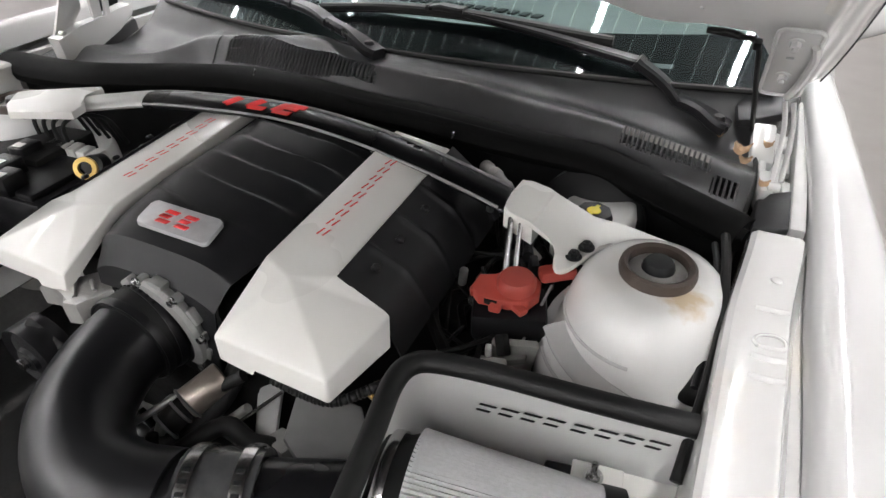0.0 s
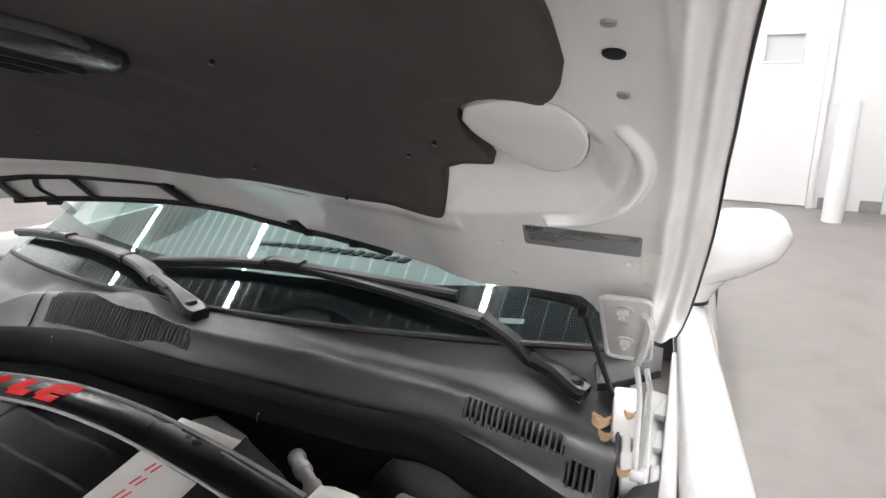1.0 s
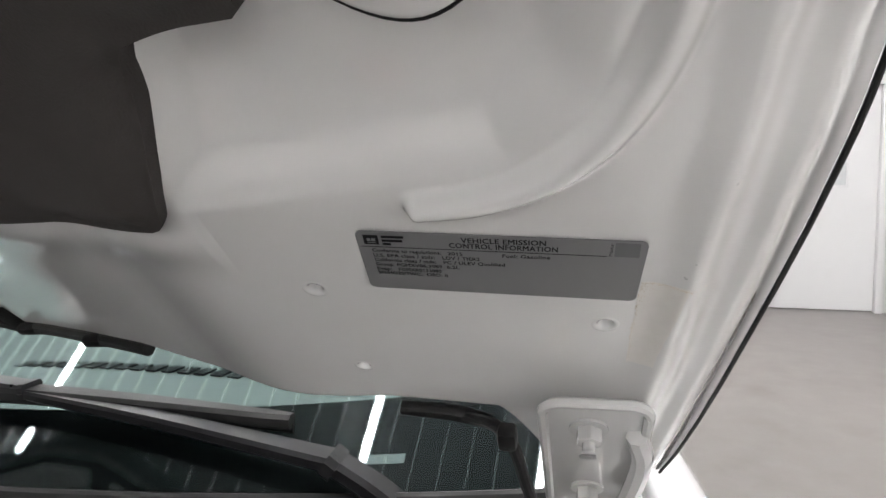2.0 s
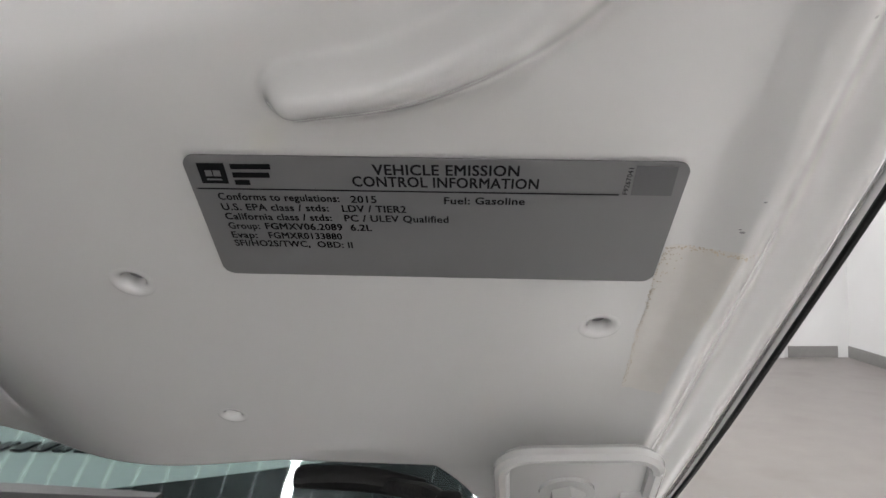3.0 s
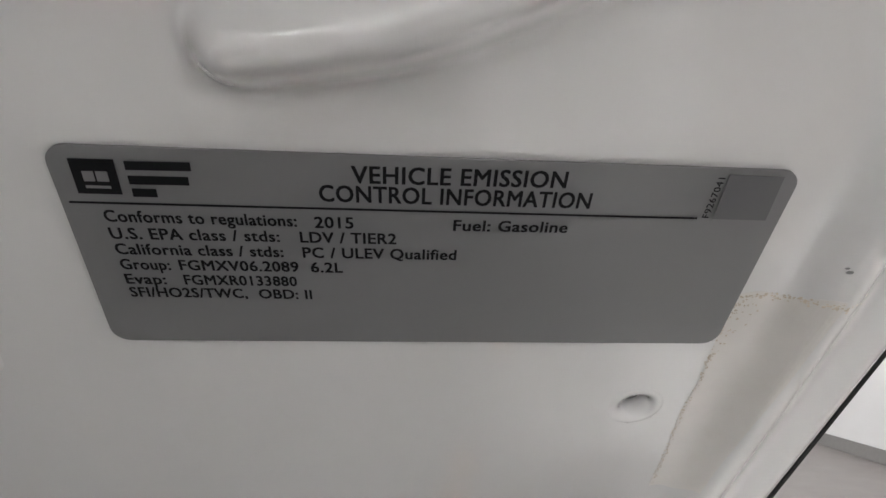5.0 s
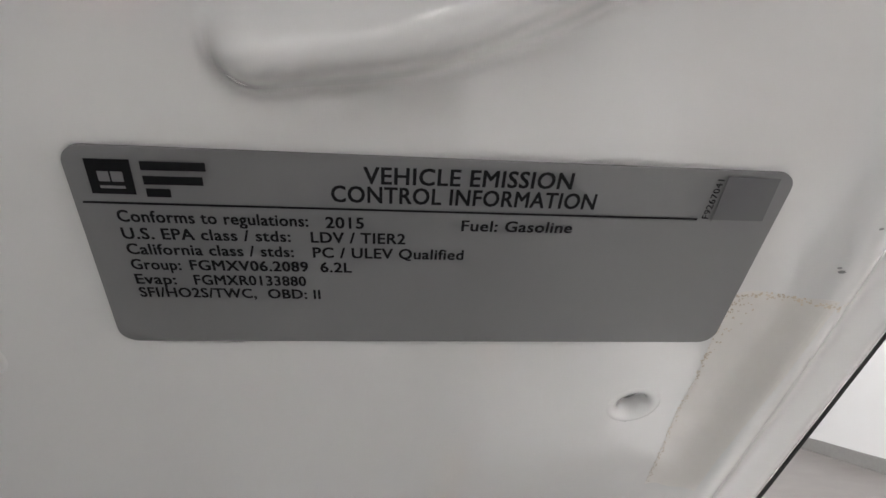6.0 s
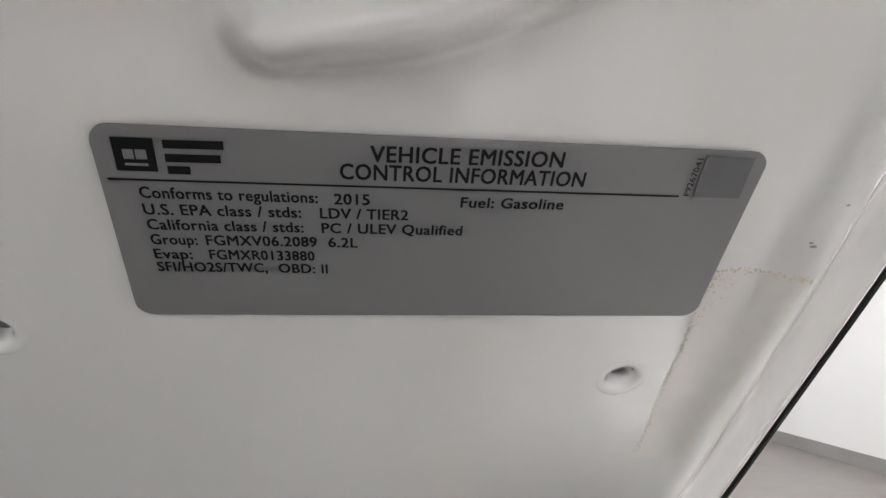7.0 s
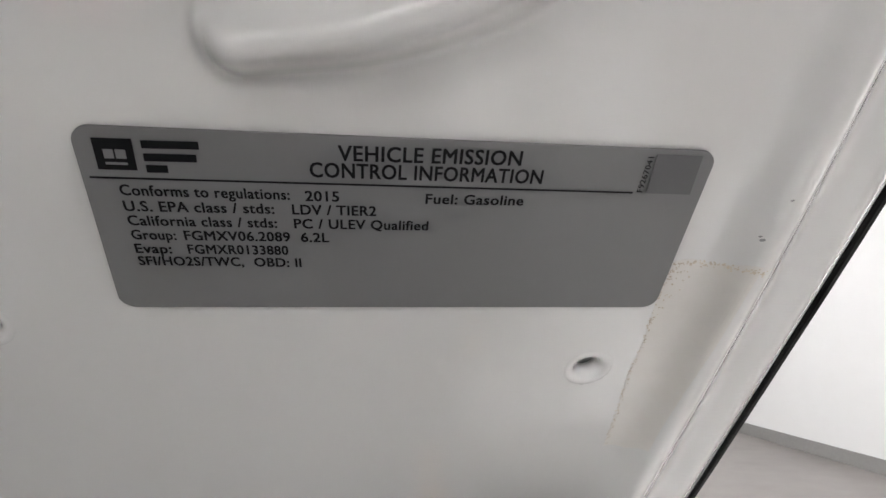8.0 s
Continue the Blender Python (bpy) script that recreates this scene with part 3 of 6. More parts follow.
def liner_sheet():
    bm = B()
    cells = {}
    xs = span(-0.66, 0.40, 70) + span(0.40, 0.66, 70)[1:]
    ys = span(0.03, 0.36, 90) + span(0.36, 0.95, 30)[1:]
    mid = (-0.02, 0.45)
    for i in range(len(xs) - 1):
        for j in range(len(ys) - 1):
            cx, cy = (xs[i] + xs[i + 1]) / 2, (ys[j] + ys[j + 1]) / 2
            if away(LINE, cx, cy) < 0.001:
                quad = []
                for a, b in ((i, j), (i + 1, j), (i + 1, j + 1), (i, j + 1)):
                    if (a, b) not in cells:
                        x, v = xs[a], ys[b]
                        d = away(LINE, x, v)
                        if d > -0.006:
                            # pull stray rim points on to the outline
                            best = min(((ax + s / 6 * (bx - ax), ay + s / 6 * (by - ay)) for (ax, ay), (bx, by) in zip(LINE, LINE[1:] + LINE[:1]) for s in range(7)), key=lambda q: (q[0] - x) ** 2 + (q[1] - v) ** 2)
                            if d > -0.0025:
                                x, v = best
                            d = 0.0
                        puff = 0.006 * smooth_step(0.0, -0.02, d) + 0.0035 * math.sin(9 * x + 4 * v) * math.sin(7 * v - 3 * x) * smooth_step(0, -0.05, d)
                        step = 0.008 * smooth_step(0.075, 0.06, abs(math.hypot((x - 0.565) * 1.0, (v - 0.275)) - 0.0)) if x > 0.4 else 0.0
                        groove = 0.0035 * math.exp(-((x - 0.33 + 0.35 * (v - 0.2)) / 0.02) ** 2) + 0.003 * math.exp(-((x - 0.22 + 0.5 * (v - 0.2)) / 0.015) ** 2)
                        cells[(a, b)] = bm.verts.new(hood_at(x, v, -0.006 - puff + step * 0.5 + groove * smooth_step(0, -0.06, d)))
                    quad.append(cells[(a, b)])
                if len(set(quad)) == 4:
                    bm.faces.new(quad)
    bmesh.ops.remove_doubles(bm, verts=bm.verts, dist=0.0004)
    rim = [e for e in bm.edges if len(e.link_faces) == 1]
    made = bmesh.ops.extrude_edge_only(bm, edges=rim)
    for v in made["geom"]:
        if isinstance(v, bmesh.types.BMVert):
            v.co += HN * 0.012
    return bm


part("liner", liner_sheet(), LINER, hood, "dark charcoal felt liner with a cut edge", smooth=50)
for x, v in ((0.352, 0.128), (0.228, 0.150), (0.515, 0.272), (0.481, 0.247), (-0.1, 0.2), (-0.3, 0.22), (0.05, 0.33), (0.40, 0.40)):
    bm = B()
    lathe(bm, [(0, -0.001), (0.0014, -0.0009), (0.002, 0.0), (0.002, 0.003)], hood_at(x, v, -0.0128), HN, 12)
    part("liner_clip", bm, BLACK, hood)
    bm = B()
    box(bm, hood_at(x + 0.001, v + 0.0005, -0.0138), (0.0042, 0.0012, 0.0012), (47, 20, 10), 0.0003)
    part("clip_tip", bm, STEEL, hood)

# glossy black vent ducts let into the liner
for x0 in (0.275, 0.105, -0.105, -0.275):
    outline = [(x0 - 0.075, 0.385), (x0 + 0.03, 0.388), (x0 + 0.062, 0.415), (x0 + 0.075, 0.46), (x0 + 0.07, 0.53), (x0 - 0.06, 0.53)]
    bm = B()
    prism(bm, outline, lambda a, b, c: hood_at(a, b, -0.008 - c), 0.012, 0.005)
    vent = part("vent_duct", bm, VENT, hood, "glossy black vent duct")
    for k in range(3):
        bm = B()
        sweep(bm, [hood_at(x0 - 0.055 + 0.03 * k + 0.02 * s, 0.40 + 0.11 * s, -0.022) for s in span(0, 1, 4)], 0.004, 6, 0.5)
        part("vent_rib", bm, BLACK, vent)

# oval cover plate over the dish
disc = glide([(0.542, 0.293, 0), (0.552, 0.312, 0), (0.575, 0.321, 0), (0.605, 0.319, 0), (0.625, 0.306, 0), (0.637, 0.280, 0), (0.636, 0.253, 0), (0.626, 0.232, 0), (0.608, 0.221, 0), (0.588, 0.226, 0), (0.566, 0.245, 0), (0.548, 0.270, 0), (0.542, 0.293, 0)], 5)[:-1]
bm = B()
c = (sum(p.x for p in disc) / len(disc), sum(p.y for p in disc) / len(disc))
rings = []
for k, w in ((1.0, 0.004), (1.0, -0.001), (0.985, -0.0022), (0.95, -0.0026), (0.6, -0.0032), (0.25, -0.0036)):
    rings.append([bm.verts.new(hood_at(c[0] + (p.x - c[0]) * k * 0.985 + 0.002, c[1] + (p.y - c[1]) * k * 0.985 + 0.005, w + 0.0005 + 0.0022 * smooth_step(0.285, 0.305, p.y) * smooth_step(0.56, 0.59, p.x) * (k > 0.9))) for p in disc])
for a, b in zip(rings, rings[1:]):
    for i in range(len(disc)):
        j = (i + 1) % len(disc)
        bm.faces.new((a[i], a[j], b[j], b[i]))
bm.faces.new(rings[-1])
part("oval_plate", bm, PAINT_DUSTY, hood, "oval white plate with a dark gap round it", 50)

# black line drawn for the shaded gap along part of the plate's rim
bm = B()
sweep(bm, [hood_at(c[0] + (p.x - c[0]) * 0.992 + 0.0016, c[1] + (p.y - c[1]) * 0.992 + 0.0044, 0.0012) for p in disc[-34:] + disc[:2]], 0.0010, 6)
part("plate_gap_line", bm, RUBBER, hood, "dark line for the shaded gap at the plate's rim")


def hood_normal(x, v):
    return (hood_at(x + 0.004, v) - hood_at(x - 0.004, v)).cross(hood_at(x, v + 0.004) - hood_at(x, v - 0.004)).normalized()


# discs on the panel stand in for holes, the large one's shade painted black
for x, v, r in ((0.667, 0.388, 0.0064), (0.668, 0.336, 0.004), (0.668, 0.423, 0.004)):
    bm = B()
    lathe(bm, [(0, -0.0012), (r * 0.9, -0.0012), (r, -0.0006), (r * 1.05, 0.002)], hood_at(x, v, relief(x, v) - 0.0006), -hood_normal(x, v) if hood_normal(x, v).dot(HN) < 0 else hood_normal(x, v), 28, (1.1, 0.95))
    part("hole_disc", bm, INK if r > 0.006 else STEEL, hood, "round disc standing in for a shaded hole in the panel")

# black seal with its ladder along the rear lip
bm = B()
sweep(bm, [hood_at(x, table(REAR, x) + 0.005, -0.001) for x in span(-0.362, 0.33, 44)], 0.0055, 8)
part("rear_seal", bm, RUBBER, hood, "black rubber strip along the rear lip")
bm = B()
sweep(bm, [hood_at(x, table([(-0.345, 0.086), (-0.278, 0.078), (-0.206, 0.058), (-0.15, 0.034), (-0.05, -0.001)], x), -0.002) for x in span(-0.345, -0.06, 24)], lambda q: 0.0055 - 0.0030 * q, 8)
part("seal_strip", bm, RUBBER, hood)
for run, wide in ((((-0.337, 0.082), (-0.352, 0.022)), 0.015), (((-0.266, 0.074), (-0.287, 0.053), (-0.293, 0.034), (-0.288, 0.012)), 0.0045), (((-0.213, 0.059), (-0.228, -0.008)), 0.011), (((-0.078, 0.012), (-0.073, -0.055)), 0.017), (((0.128, -0.070), (0.135, -0.098)), 0.014)):
    part("seal_rung", sweep(B(), glide([hood_at(x, v, -0.002) for x, v in run], 3), wide, 8, 0.16 if wide > 0.01 else 0.6, up=HN), RUBBER, hood)
bm = sweep(B(), [hood_at(x, table(REAR, x) + 0.002, -0.003) for x in span(-0.305, -0.285, 4)], 0.010, 8, 0.6)
part("seal_tab", bm, RUBBER, hood)
for x in (0.155, 0.262):
    bm = B()
    box(bm, hood_at(x, table(REAR, x) + 0.006, -0.003), (0.026, 0.010, 0.010), (40, 0, 10), 0.003)
    part("seal_clip", bm, RUBBER, hood)

# hinges: a dished plate bolted to the hood and two links down to the body
def hood_hinge(side):
    X = lambda x: side * x if side > 0 else -x - 0.13

    def at(a, b, c):
        v = b * (1.0 if side > 0 else 0.6) - (0.067 if side > 0 else 0.075)
        p = hood_at(0.66 + a, v, -0.004 - c - dish(0.66 + a, v))
        return Vector((X(p.x), p.y, p.z))

    bm = B()
    prism(bm, rounded(0.052, 0.168, 0.010), at, 0.003, 0.001)
    g = part("hinge_plate", bm, PAINT_TOWER, hood, "dished white hinge plate")
    bm = B()
    o = rounded(0.054, 0.170, 0.011, 6)
    ring = [(a, b) for a, b in o]
    path = [at(a, b, 0.004) for a, b in ring] + [at(*ring[0], 0.004)]
    sweep(bm, path, 0.0030, 8)
    part("rim", bm, PAINT_TOWER, g)
    bm = B()
    sweep(bm, glide([at(0.022, 0.055, 0.006), at(0.026, 0.03, 0.010), at(0.02, -0.03, 0.012), at(0.012, -0.07, 0.014)]), 0.006, 8)
    part("stiffener", bm, PAINT_TOWER, g)
    out = (at(0, 0, 1) - at(0, 0, 0)).normalized()
    for b in (0.056, -0.03):
        bm = hex_bolt(B(), at(-0.003, b, 0.003), out, 0.0072, 0.008, 0.006)
        part("bolt", bm, PAINT_TOWER, g)
    bm = B()
    prism(bm, rounded(0.010, 0.005, 0.002), lambda a, b, c: at(a - 0.003, b + 0.018, c + 0.003), 0.0008)
    part("slot", bm, STEEL, g)
    end = at(0.012, -0.075, 0.01)
    foot = Vector((X(0.684), 0.935, 0.945)) if side > 0 else Vector((-0.836, 0.918, 0.986))
    for k, off in enumerate((0.0, 0.012) if side > 0 else ()):
        bm = B()
        a, b = end + Vector((off, 0.0, -0.01)), foot + Vector((off, 0.02 * k, 0.0))
        sweep(bm, glide([a, a.lerp(b, 0.35) + Vector((0.004, 0, 0.004)), b]), 0.0045, 8, 0.6)
        part("link", bm, PAINT_TOWER, g, "thin white hinge link")
    if side < 0:
        for x, outline in ((-0.852, [(0.985, 1.110), (1.014, 1.106), (1.000, 1.062), (0.992, 1.022), (0.958, 0.992), (0.905, 0.982), (0.916, 1.000), (0.952, 1.062)]),
                           (-0.846, [(1.020, 1.108), (1.048, 1.100), (1.036, 0.985), (1.010, 0.985)]), (-0.836, [(1.056, 1.094), (1.070, 1.086), (1.050, 0.985), (1.036, 0.985)])):
            bm = B()
            prism(bm, outline, lambda a, b, c: Vector((x + c, a, b)), 0.007, 0.002)
            part("link", bm, PAINT_TOWER, g, "flat white hinge link")
        bm = B()
        box(bm, (-0.842, 1.024, 1.104), (0.034, 0.070, 0.026), (-30, 0, 0), 0.006)
        part("knuckle", bm, PAINT_TOWER, g)
        bm = B()
        sweep(bm, glide([end, end.lerp(Vector((-0.842, 1.03, 1.11)), 0.5) + Vector((0, 0.01, 0)), Vector((-0.842, 1.03, 1.11))]), 0.009, 8, 0.6)
        part("arm", bm, PAINT_TOWER, g)
    bm = B()
    if side > 0:
        box(bm, (0.662, 1.050, 0.952), (0.036, 0.085, 0.022), (22, 0, 6), 0.006)
        box(bm, (0.676, 0.955, 0.925), (0.022, 0.050, 0.045), (12, 0, 8), 0.006)
        box(bm, (0.668, 1.005, 0.930), (0.012, 0.12, 0.03), (16, 0, 6), 0.004)
    else:
        prism(bm, [(0.895, 0.980), (0.96, 0.993), (1.03, 0.996), (1.075, 1.006), (1.108, 1.010), (1.112, 0.985), (1.06, 0.955), (1.0, 0.935), (0.90, 0.925)], lambda a, b, c: Vector((-0.858 + c, a, b)), 0.036, 0.004)
    part("base_bracket", bm, PAINT_TOWER, g)
    bm = B()
    rod(bm, foot - Vector((0.005, 0, 0)), foot + Vector((0.012, 0, 0)), 0.007, n=16, bevel=0.002)
    part("pivot", bm, PAINT_TOWER, g)
    return g


hood_hinge(1)
hood_hinge(-1)

# ---- emission label on the hood ----
LC, LX, LY, LN = Vector((0.62, 0.87162, 1.24421)), Vector((0.9930, 0.0926, -0.0734)), Vector((0.1178, -0.7262, 0.6774)), Vector((-0.0094, 0.6813, 0.7320))
lab = thing("emission_label", "silver grey emission label with black print on the white hood", "label", LC)


def on_label(a, b, c=0.0):
    """A place on the label's field in millimetres across and up, raised by c metres."""
    return LC + LX * (a * 0.001) + LY * (b * 0.001) - LN * (c + 0.0004)


def on_sheet(u, s, c=0.0):
    """A place on the sheet itself: 0 to 1 across and down."""
    top, low = Vector((-57.35 + 112.4 * u, 20.0 + 2.77 * u)), Vector((-56.55 + 114.1 * u, -20.3 + 2.15 * u))
    p = top.lerp(low, s)
    return on_label(p.x, p.y, c)


bm = B()
prism(bm, rounded(1.0, 0.36, 0.028), lambda a, b, c: on_sheet(a + 0.5, 0.5 - b / 0.36, c), 0.0004)
part("backing", bm, VINYL, lab, smooth=0)


def bar(name, corners, mat, lift=0.0007):
    bm = B()
    prism(bm, corners, lambda a, b, c: on_label(a, b, lift + c), 0.00008)
    return part(name, bm, mat, lab, smooth=0)


def strip(x0, y0, x1, y1, h):
    return [(x0, y0 - h / 2), (x1, y1 - h / 2), (x1, y1 + h / 2), (x0, y0 + h / 2)]


bar("emblem_block", [(-54.1, 12.2), (-48.05, 12.35), (-48.1, 18.3), (-54.15, 18.1)], INK)
bar("emblem_bar", strip(-52.7, 15.35, -51.2, 15.4, 1.7), VINYL, 0.00085)
bar("emblem_bar", strip(-50.9, 15.42, -49.3, 15.45, 1.7), VINYL, 0.00085)
bar("emblem_bar", strip(-52.7, 13.55, -49.3, 13.62, 0.45), VINYL, 0.00085)
bar("maker_bar", strip(-46.75, 17.4, -37.8, 17.75, 1.45), INK)
bar("maker_bar", strip(-46.7, 14.95, -38.4, 15.25, 1.45), INK)
bar("maker_bar", strip(-46.6, 12.77, -43.2, 12.86, 1.45), INK)
bar("rule", strip(-55.8, 10.53, 41.0, 12.9, 0.34), INK)
bar("code_patch", [(43.7, 12.95), (53.0, 13.15), (52.1, 21.7), (42.9, 21.6)], GREY_INK)
for text, x0, y0, x1, y1, h in (("VEHICLE EMISSION", -15.0, 16.4, 17.5, 17.47, 3.1), ("CONTROL INFORMATION", -19.75, 12.78, 22.3, 13.8, 3.1),
                                ("Conforms to regulations:", -51.5, 7.15, -23.4, 7.7, 2.25), ("2015", -20.6, 7.6, -14.7, 7.78, 2.25), ("Fuel: Gasoline", 1.2, 8.17, 19.85, 8.75, 2.25),
                                ("U.S. EPA class / stds:", -51.45, 3.8, -26.2, 4.45, 2.25), ("LDV / TIER2", -22.9, 4.5, -7.8, 4.88, 2.25),
                                ("California class / stds:", -51.35, 0.67, -25.8, 1.25, 2.25), ("PC / ULEV Qualified", -22.6, 1.3, 2.35, 1.95, 2.25),
                                ("Group:", -51.3, -2.55, -43.8, -2.4, 2.25), ("FGMXV06.2089", -42.25, -2.35, -23.5, -1.9, 2.25), ("6.2L", -21.4, -1.88, -16.3, -1.78, 2.25),
                                ("Evap:", -51.2, -5.76, -45.0, -5.66, 2.25), ("FGMXR0133880", -42.0, -5.6, -23.9, -5.22, 2.25),
                                ("SFI/HO2S/TWC,", -51.1, -8.75, -32.3, -8.4, 2.25), ("OBD: II", -30.25, -8.38, -21.5, -8.25, 2.25)):
    def laid(a, b, c, x0=x0, y0=y0, x1=x1, y1=y1):
        a, b = a * 1000, b * 1000
        return on_label(x0 + a - 0.06 * b, y0 + a * (y1 - y0) / (x1 - x0) + b, 0.0007 + c)
    lettering("print_line", text, h * 0.001, laid, INK, lab, 0.022 if h > 2.5 else 0.024, (x1 - x0) * 0.001)


def upright(a, b, c):
    return on_label(42.9 - b * 1000 - 0.05 * a * 1000, 13.1 + a * 1000, 0.0007 + c)


lettering("print_line", "F9267041", 0.0012, upright, INK, lab, 0.01, 0.0078)

# thin yellowish film left by an old sticker beside the label, browned along its rim
FILM_L = [(0.0335, 0.6746), (0.050, 0.6752), (0.066, 0.6748), (0.080, 0.6760), (0.093, 0.6757), (0.1045, 0.6768)]
FILM_R = [(0.0335, 0.6870), (0.045, 0.688), (0.062, 0.690), (0.08, 0.6925), (0.095, 0.6940), (0.1045, 0.6950)]
bm = B()
sheet(bm, lambda v, s: hood_at(table(FILM_L, v) + (table(FILM_R, v) - table(FILM_L, v)) * s, v + 0.0006 * math.sin(9 * s), relief(table(FILM_L, v) + (table(FILM_R, v) - table(FILM_L, v)) * s, v) - 0.00007), span(0.0335, 0.1045, 72), span(0, 1, 22), 0.00003)
old = thing("old_sticker_film", "faint dried yellowish adhesive film on the white hood", "stain", hood_at(0.683, 0.07))
part("film_sheet", bm, STAIN, old, smooth=0)
random.seed(8)
rim_path = [Vector(p) for p in ((0.6955, 0.1038), (0.682, 0.1047), (0.6768, 0.1040), (0.6757, 0.093), (0.6758, 0.080), (0.6749, 0.066), (0.6751, 0.050), (0.6747, 0.0355))]
bm = B()
for k in range(260):
    q = random.random() ** 1.3 * 6.999
    p = rim_path[int(q)].lerp(rim_path[int(q) + 1], q % 1) + Vector((random.uniform(-0.0003, 0.0008) + (abs(random.gauss(0, 0.0022)) if q < 3.4 and k % 2 else 0), -abs(random.gauss(0, 0.0007))))
    r = random.uniform(0.0001, 0.00026) * (1.0 if q < 4 else 0.8)
    o = [(p.x + r * random.uniform(0.5, 1.6) * math.cos(a), p.y + r * random.uniform(0.5, 1.6) * math.sin(a)) for a in span(0, 2 * math.pi * 6 / 7, 6)]
    prism(bm, o, lambda a, b, c: hood_at(a, b, relief(a, b) - 0.00012 - c), 0.00006)
part("glue_residue", bm, CRUMB, old, "brownish crumbs of old glue", 0)["kind"] = "stuff"
for x, v, r in ((0.6943, 0.1224, 0.00025), (0.6922, 0.1122, 0.0004), (0.6916, 0.1130, 0.00025), (0.7005, 0.165, 0.0003)):
    bm = B()
    prism(bm, [(x + r * 1.5 * math.cos(a), v + r * math.sin(a + 0.4)) for a in span(0, 5.2, 5)], lambda a, b, c: hood_at(a, b, relief(a, b) - 0.0002 - c), 0.0001)
    part("paint_chip", bm, STEEL, hood, "small dark chip in the paint", 0)

# ---- car body round the engine bay ----
body = thing("car_body", "white car body round an open engine bay", "car", (0, 0.9, 0.0))


def fender_z(y):
    return 0.945 + 0.030 * smooth_step(0.2, 1.1, y) - 0.006 * smooth_step(1.15, 1.5, y)


def fender_section(y):
    z = fender_z(y)
    a = table([(-0.6, 0.744), (0.5, 0.742), (0.9, 0.733), (1.2, 0.720), (1.52, 0.706)], y)
    o = table([(-0.6, 0.880), (0.3, 0.866), (0.6, 0.850), (0.85, 0.832), (1.1, 0.808), (1.3, 0.791), (1.52, 0.773)], y)
    w = o - a
    prof = ((0.0, -0.055, 0), (0.02, -0.02, 0), (0.06, -0.006, 0), (0.14, 0.0, 0), (0.30, 0.001, 0), (0.50, -0.003, 0), (0.72, -0.011, 0), (0.88, -0.024, 0), (0.97, -0.043, 0), (1.0, -0.07, 0), (1.0, -0.12, 0.010), (1.0, -0.20, 0.022), (1.0, -0.32, 0.032), (1.0, -0.45, 0.028), (1.0, -0.62, 0.0))
    return [(a + w * k + e, z + b) for k, b, e in prof]


def fender(side):
    bm = B()
    ys = span(-0.55, 1.5, 44)
    k = len(fender_section(0))
    sheet(bm, lambda y, i: Vector((side * fender_section(y)[int(i)][0] - (0.25 if side < 0 else 0), y, fender_section(y)[int(i)][1] + (0.03 if side < 0 else 0))), ys, range(k), 0.002)
    return part("fender", bm, PAINT, body, "glossy white front fender", 50)


def apron(side):
    """Stamped flange inside the fender with its gutter."""
    d = lambda x: side * x - (0.20 if side < 0 else 0)
    bm = B()
    prof = [(0.655, 0.60), (0.655, 0.935), (0.657, 0.945), (0.663, 0.950), (0.712, 0.951), (0.718, 0.948), (0.722, 0.936), (0.730, 0.920), (0.744, 0.916)]
    sheet(bm, lambda y, i: Vector((d(prof[int(i)][0] + 0.012 * smooth_step(0.6, 0.82, y)), y, prof[int(i)][1] - 0.01 * smooth_step(0.5, -0.4, y))), span(-0.5, 0.80, 30), range(len(prof)), 0.0015)
    fl = part("apron_flange", bm, PAINT_TOWER, body, "stamped white inner flange")
    if side > 0:
        bm = B()
        sweep(bm, glide([(0.690, 0.575, 0.9515), (0.686, 0.583, 0.9515), (0.690, 0.592, 0.9515), (0.704, 0.597, 0.952), (0.714, 0.594, 0.951), (0.716, 0.584, 0.951), (0.708, 0.577, 0.952), (0.690, 0.575, 0.9515)]), 0.0026, 8, 0.7)
        part("pressed_bead", bm, PAINT_TOWER, fl)
        for y in (0.641, 0.562, 0.533):
            bm = B()
            sweep(bm, glide([(0.684, y - 0.002, 0.9505), (0.701, y - 0.004, 0.9525), (0.717, y + 0.002, 0.950)]), 0.0036, 8, 0.6)
            part("pressed_bead", bm, PAINT_TOWER, fl)
        bm = lathe(B(), [(0.007, 0), (0.006, 0.002), (0.003, 0.003), (0, 0.003)], (0.702, 0.696, 0.951), n=16)
        part("plug", bm, PAINT_TOWER, fl)
    return fl


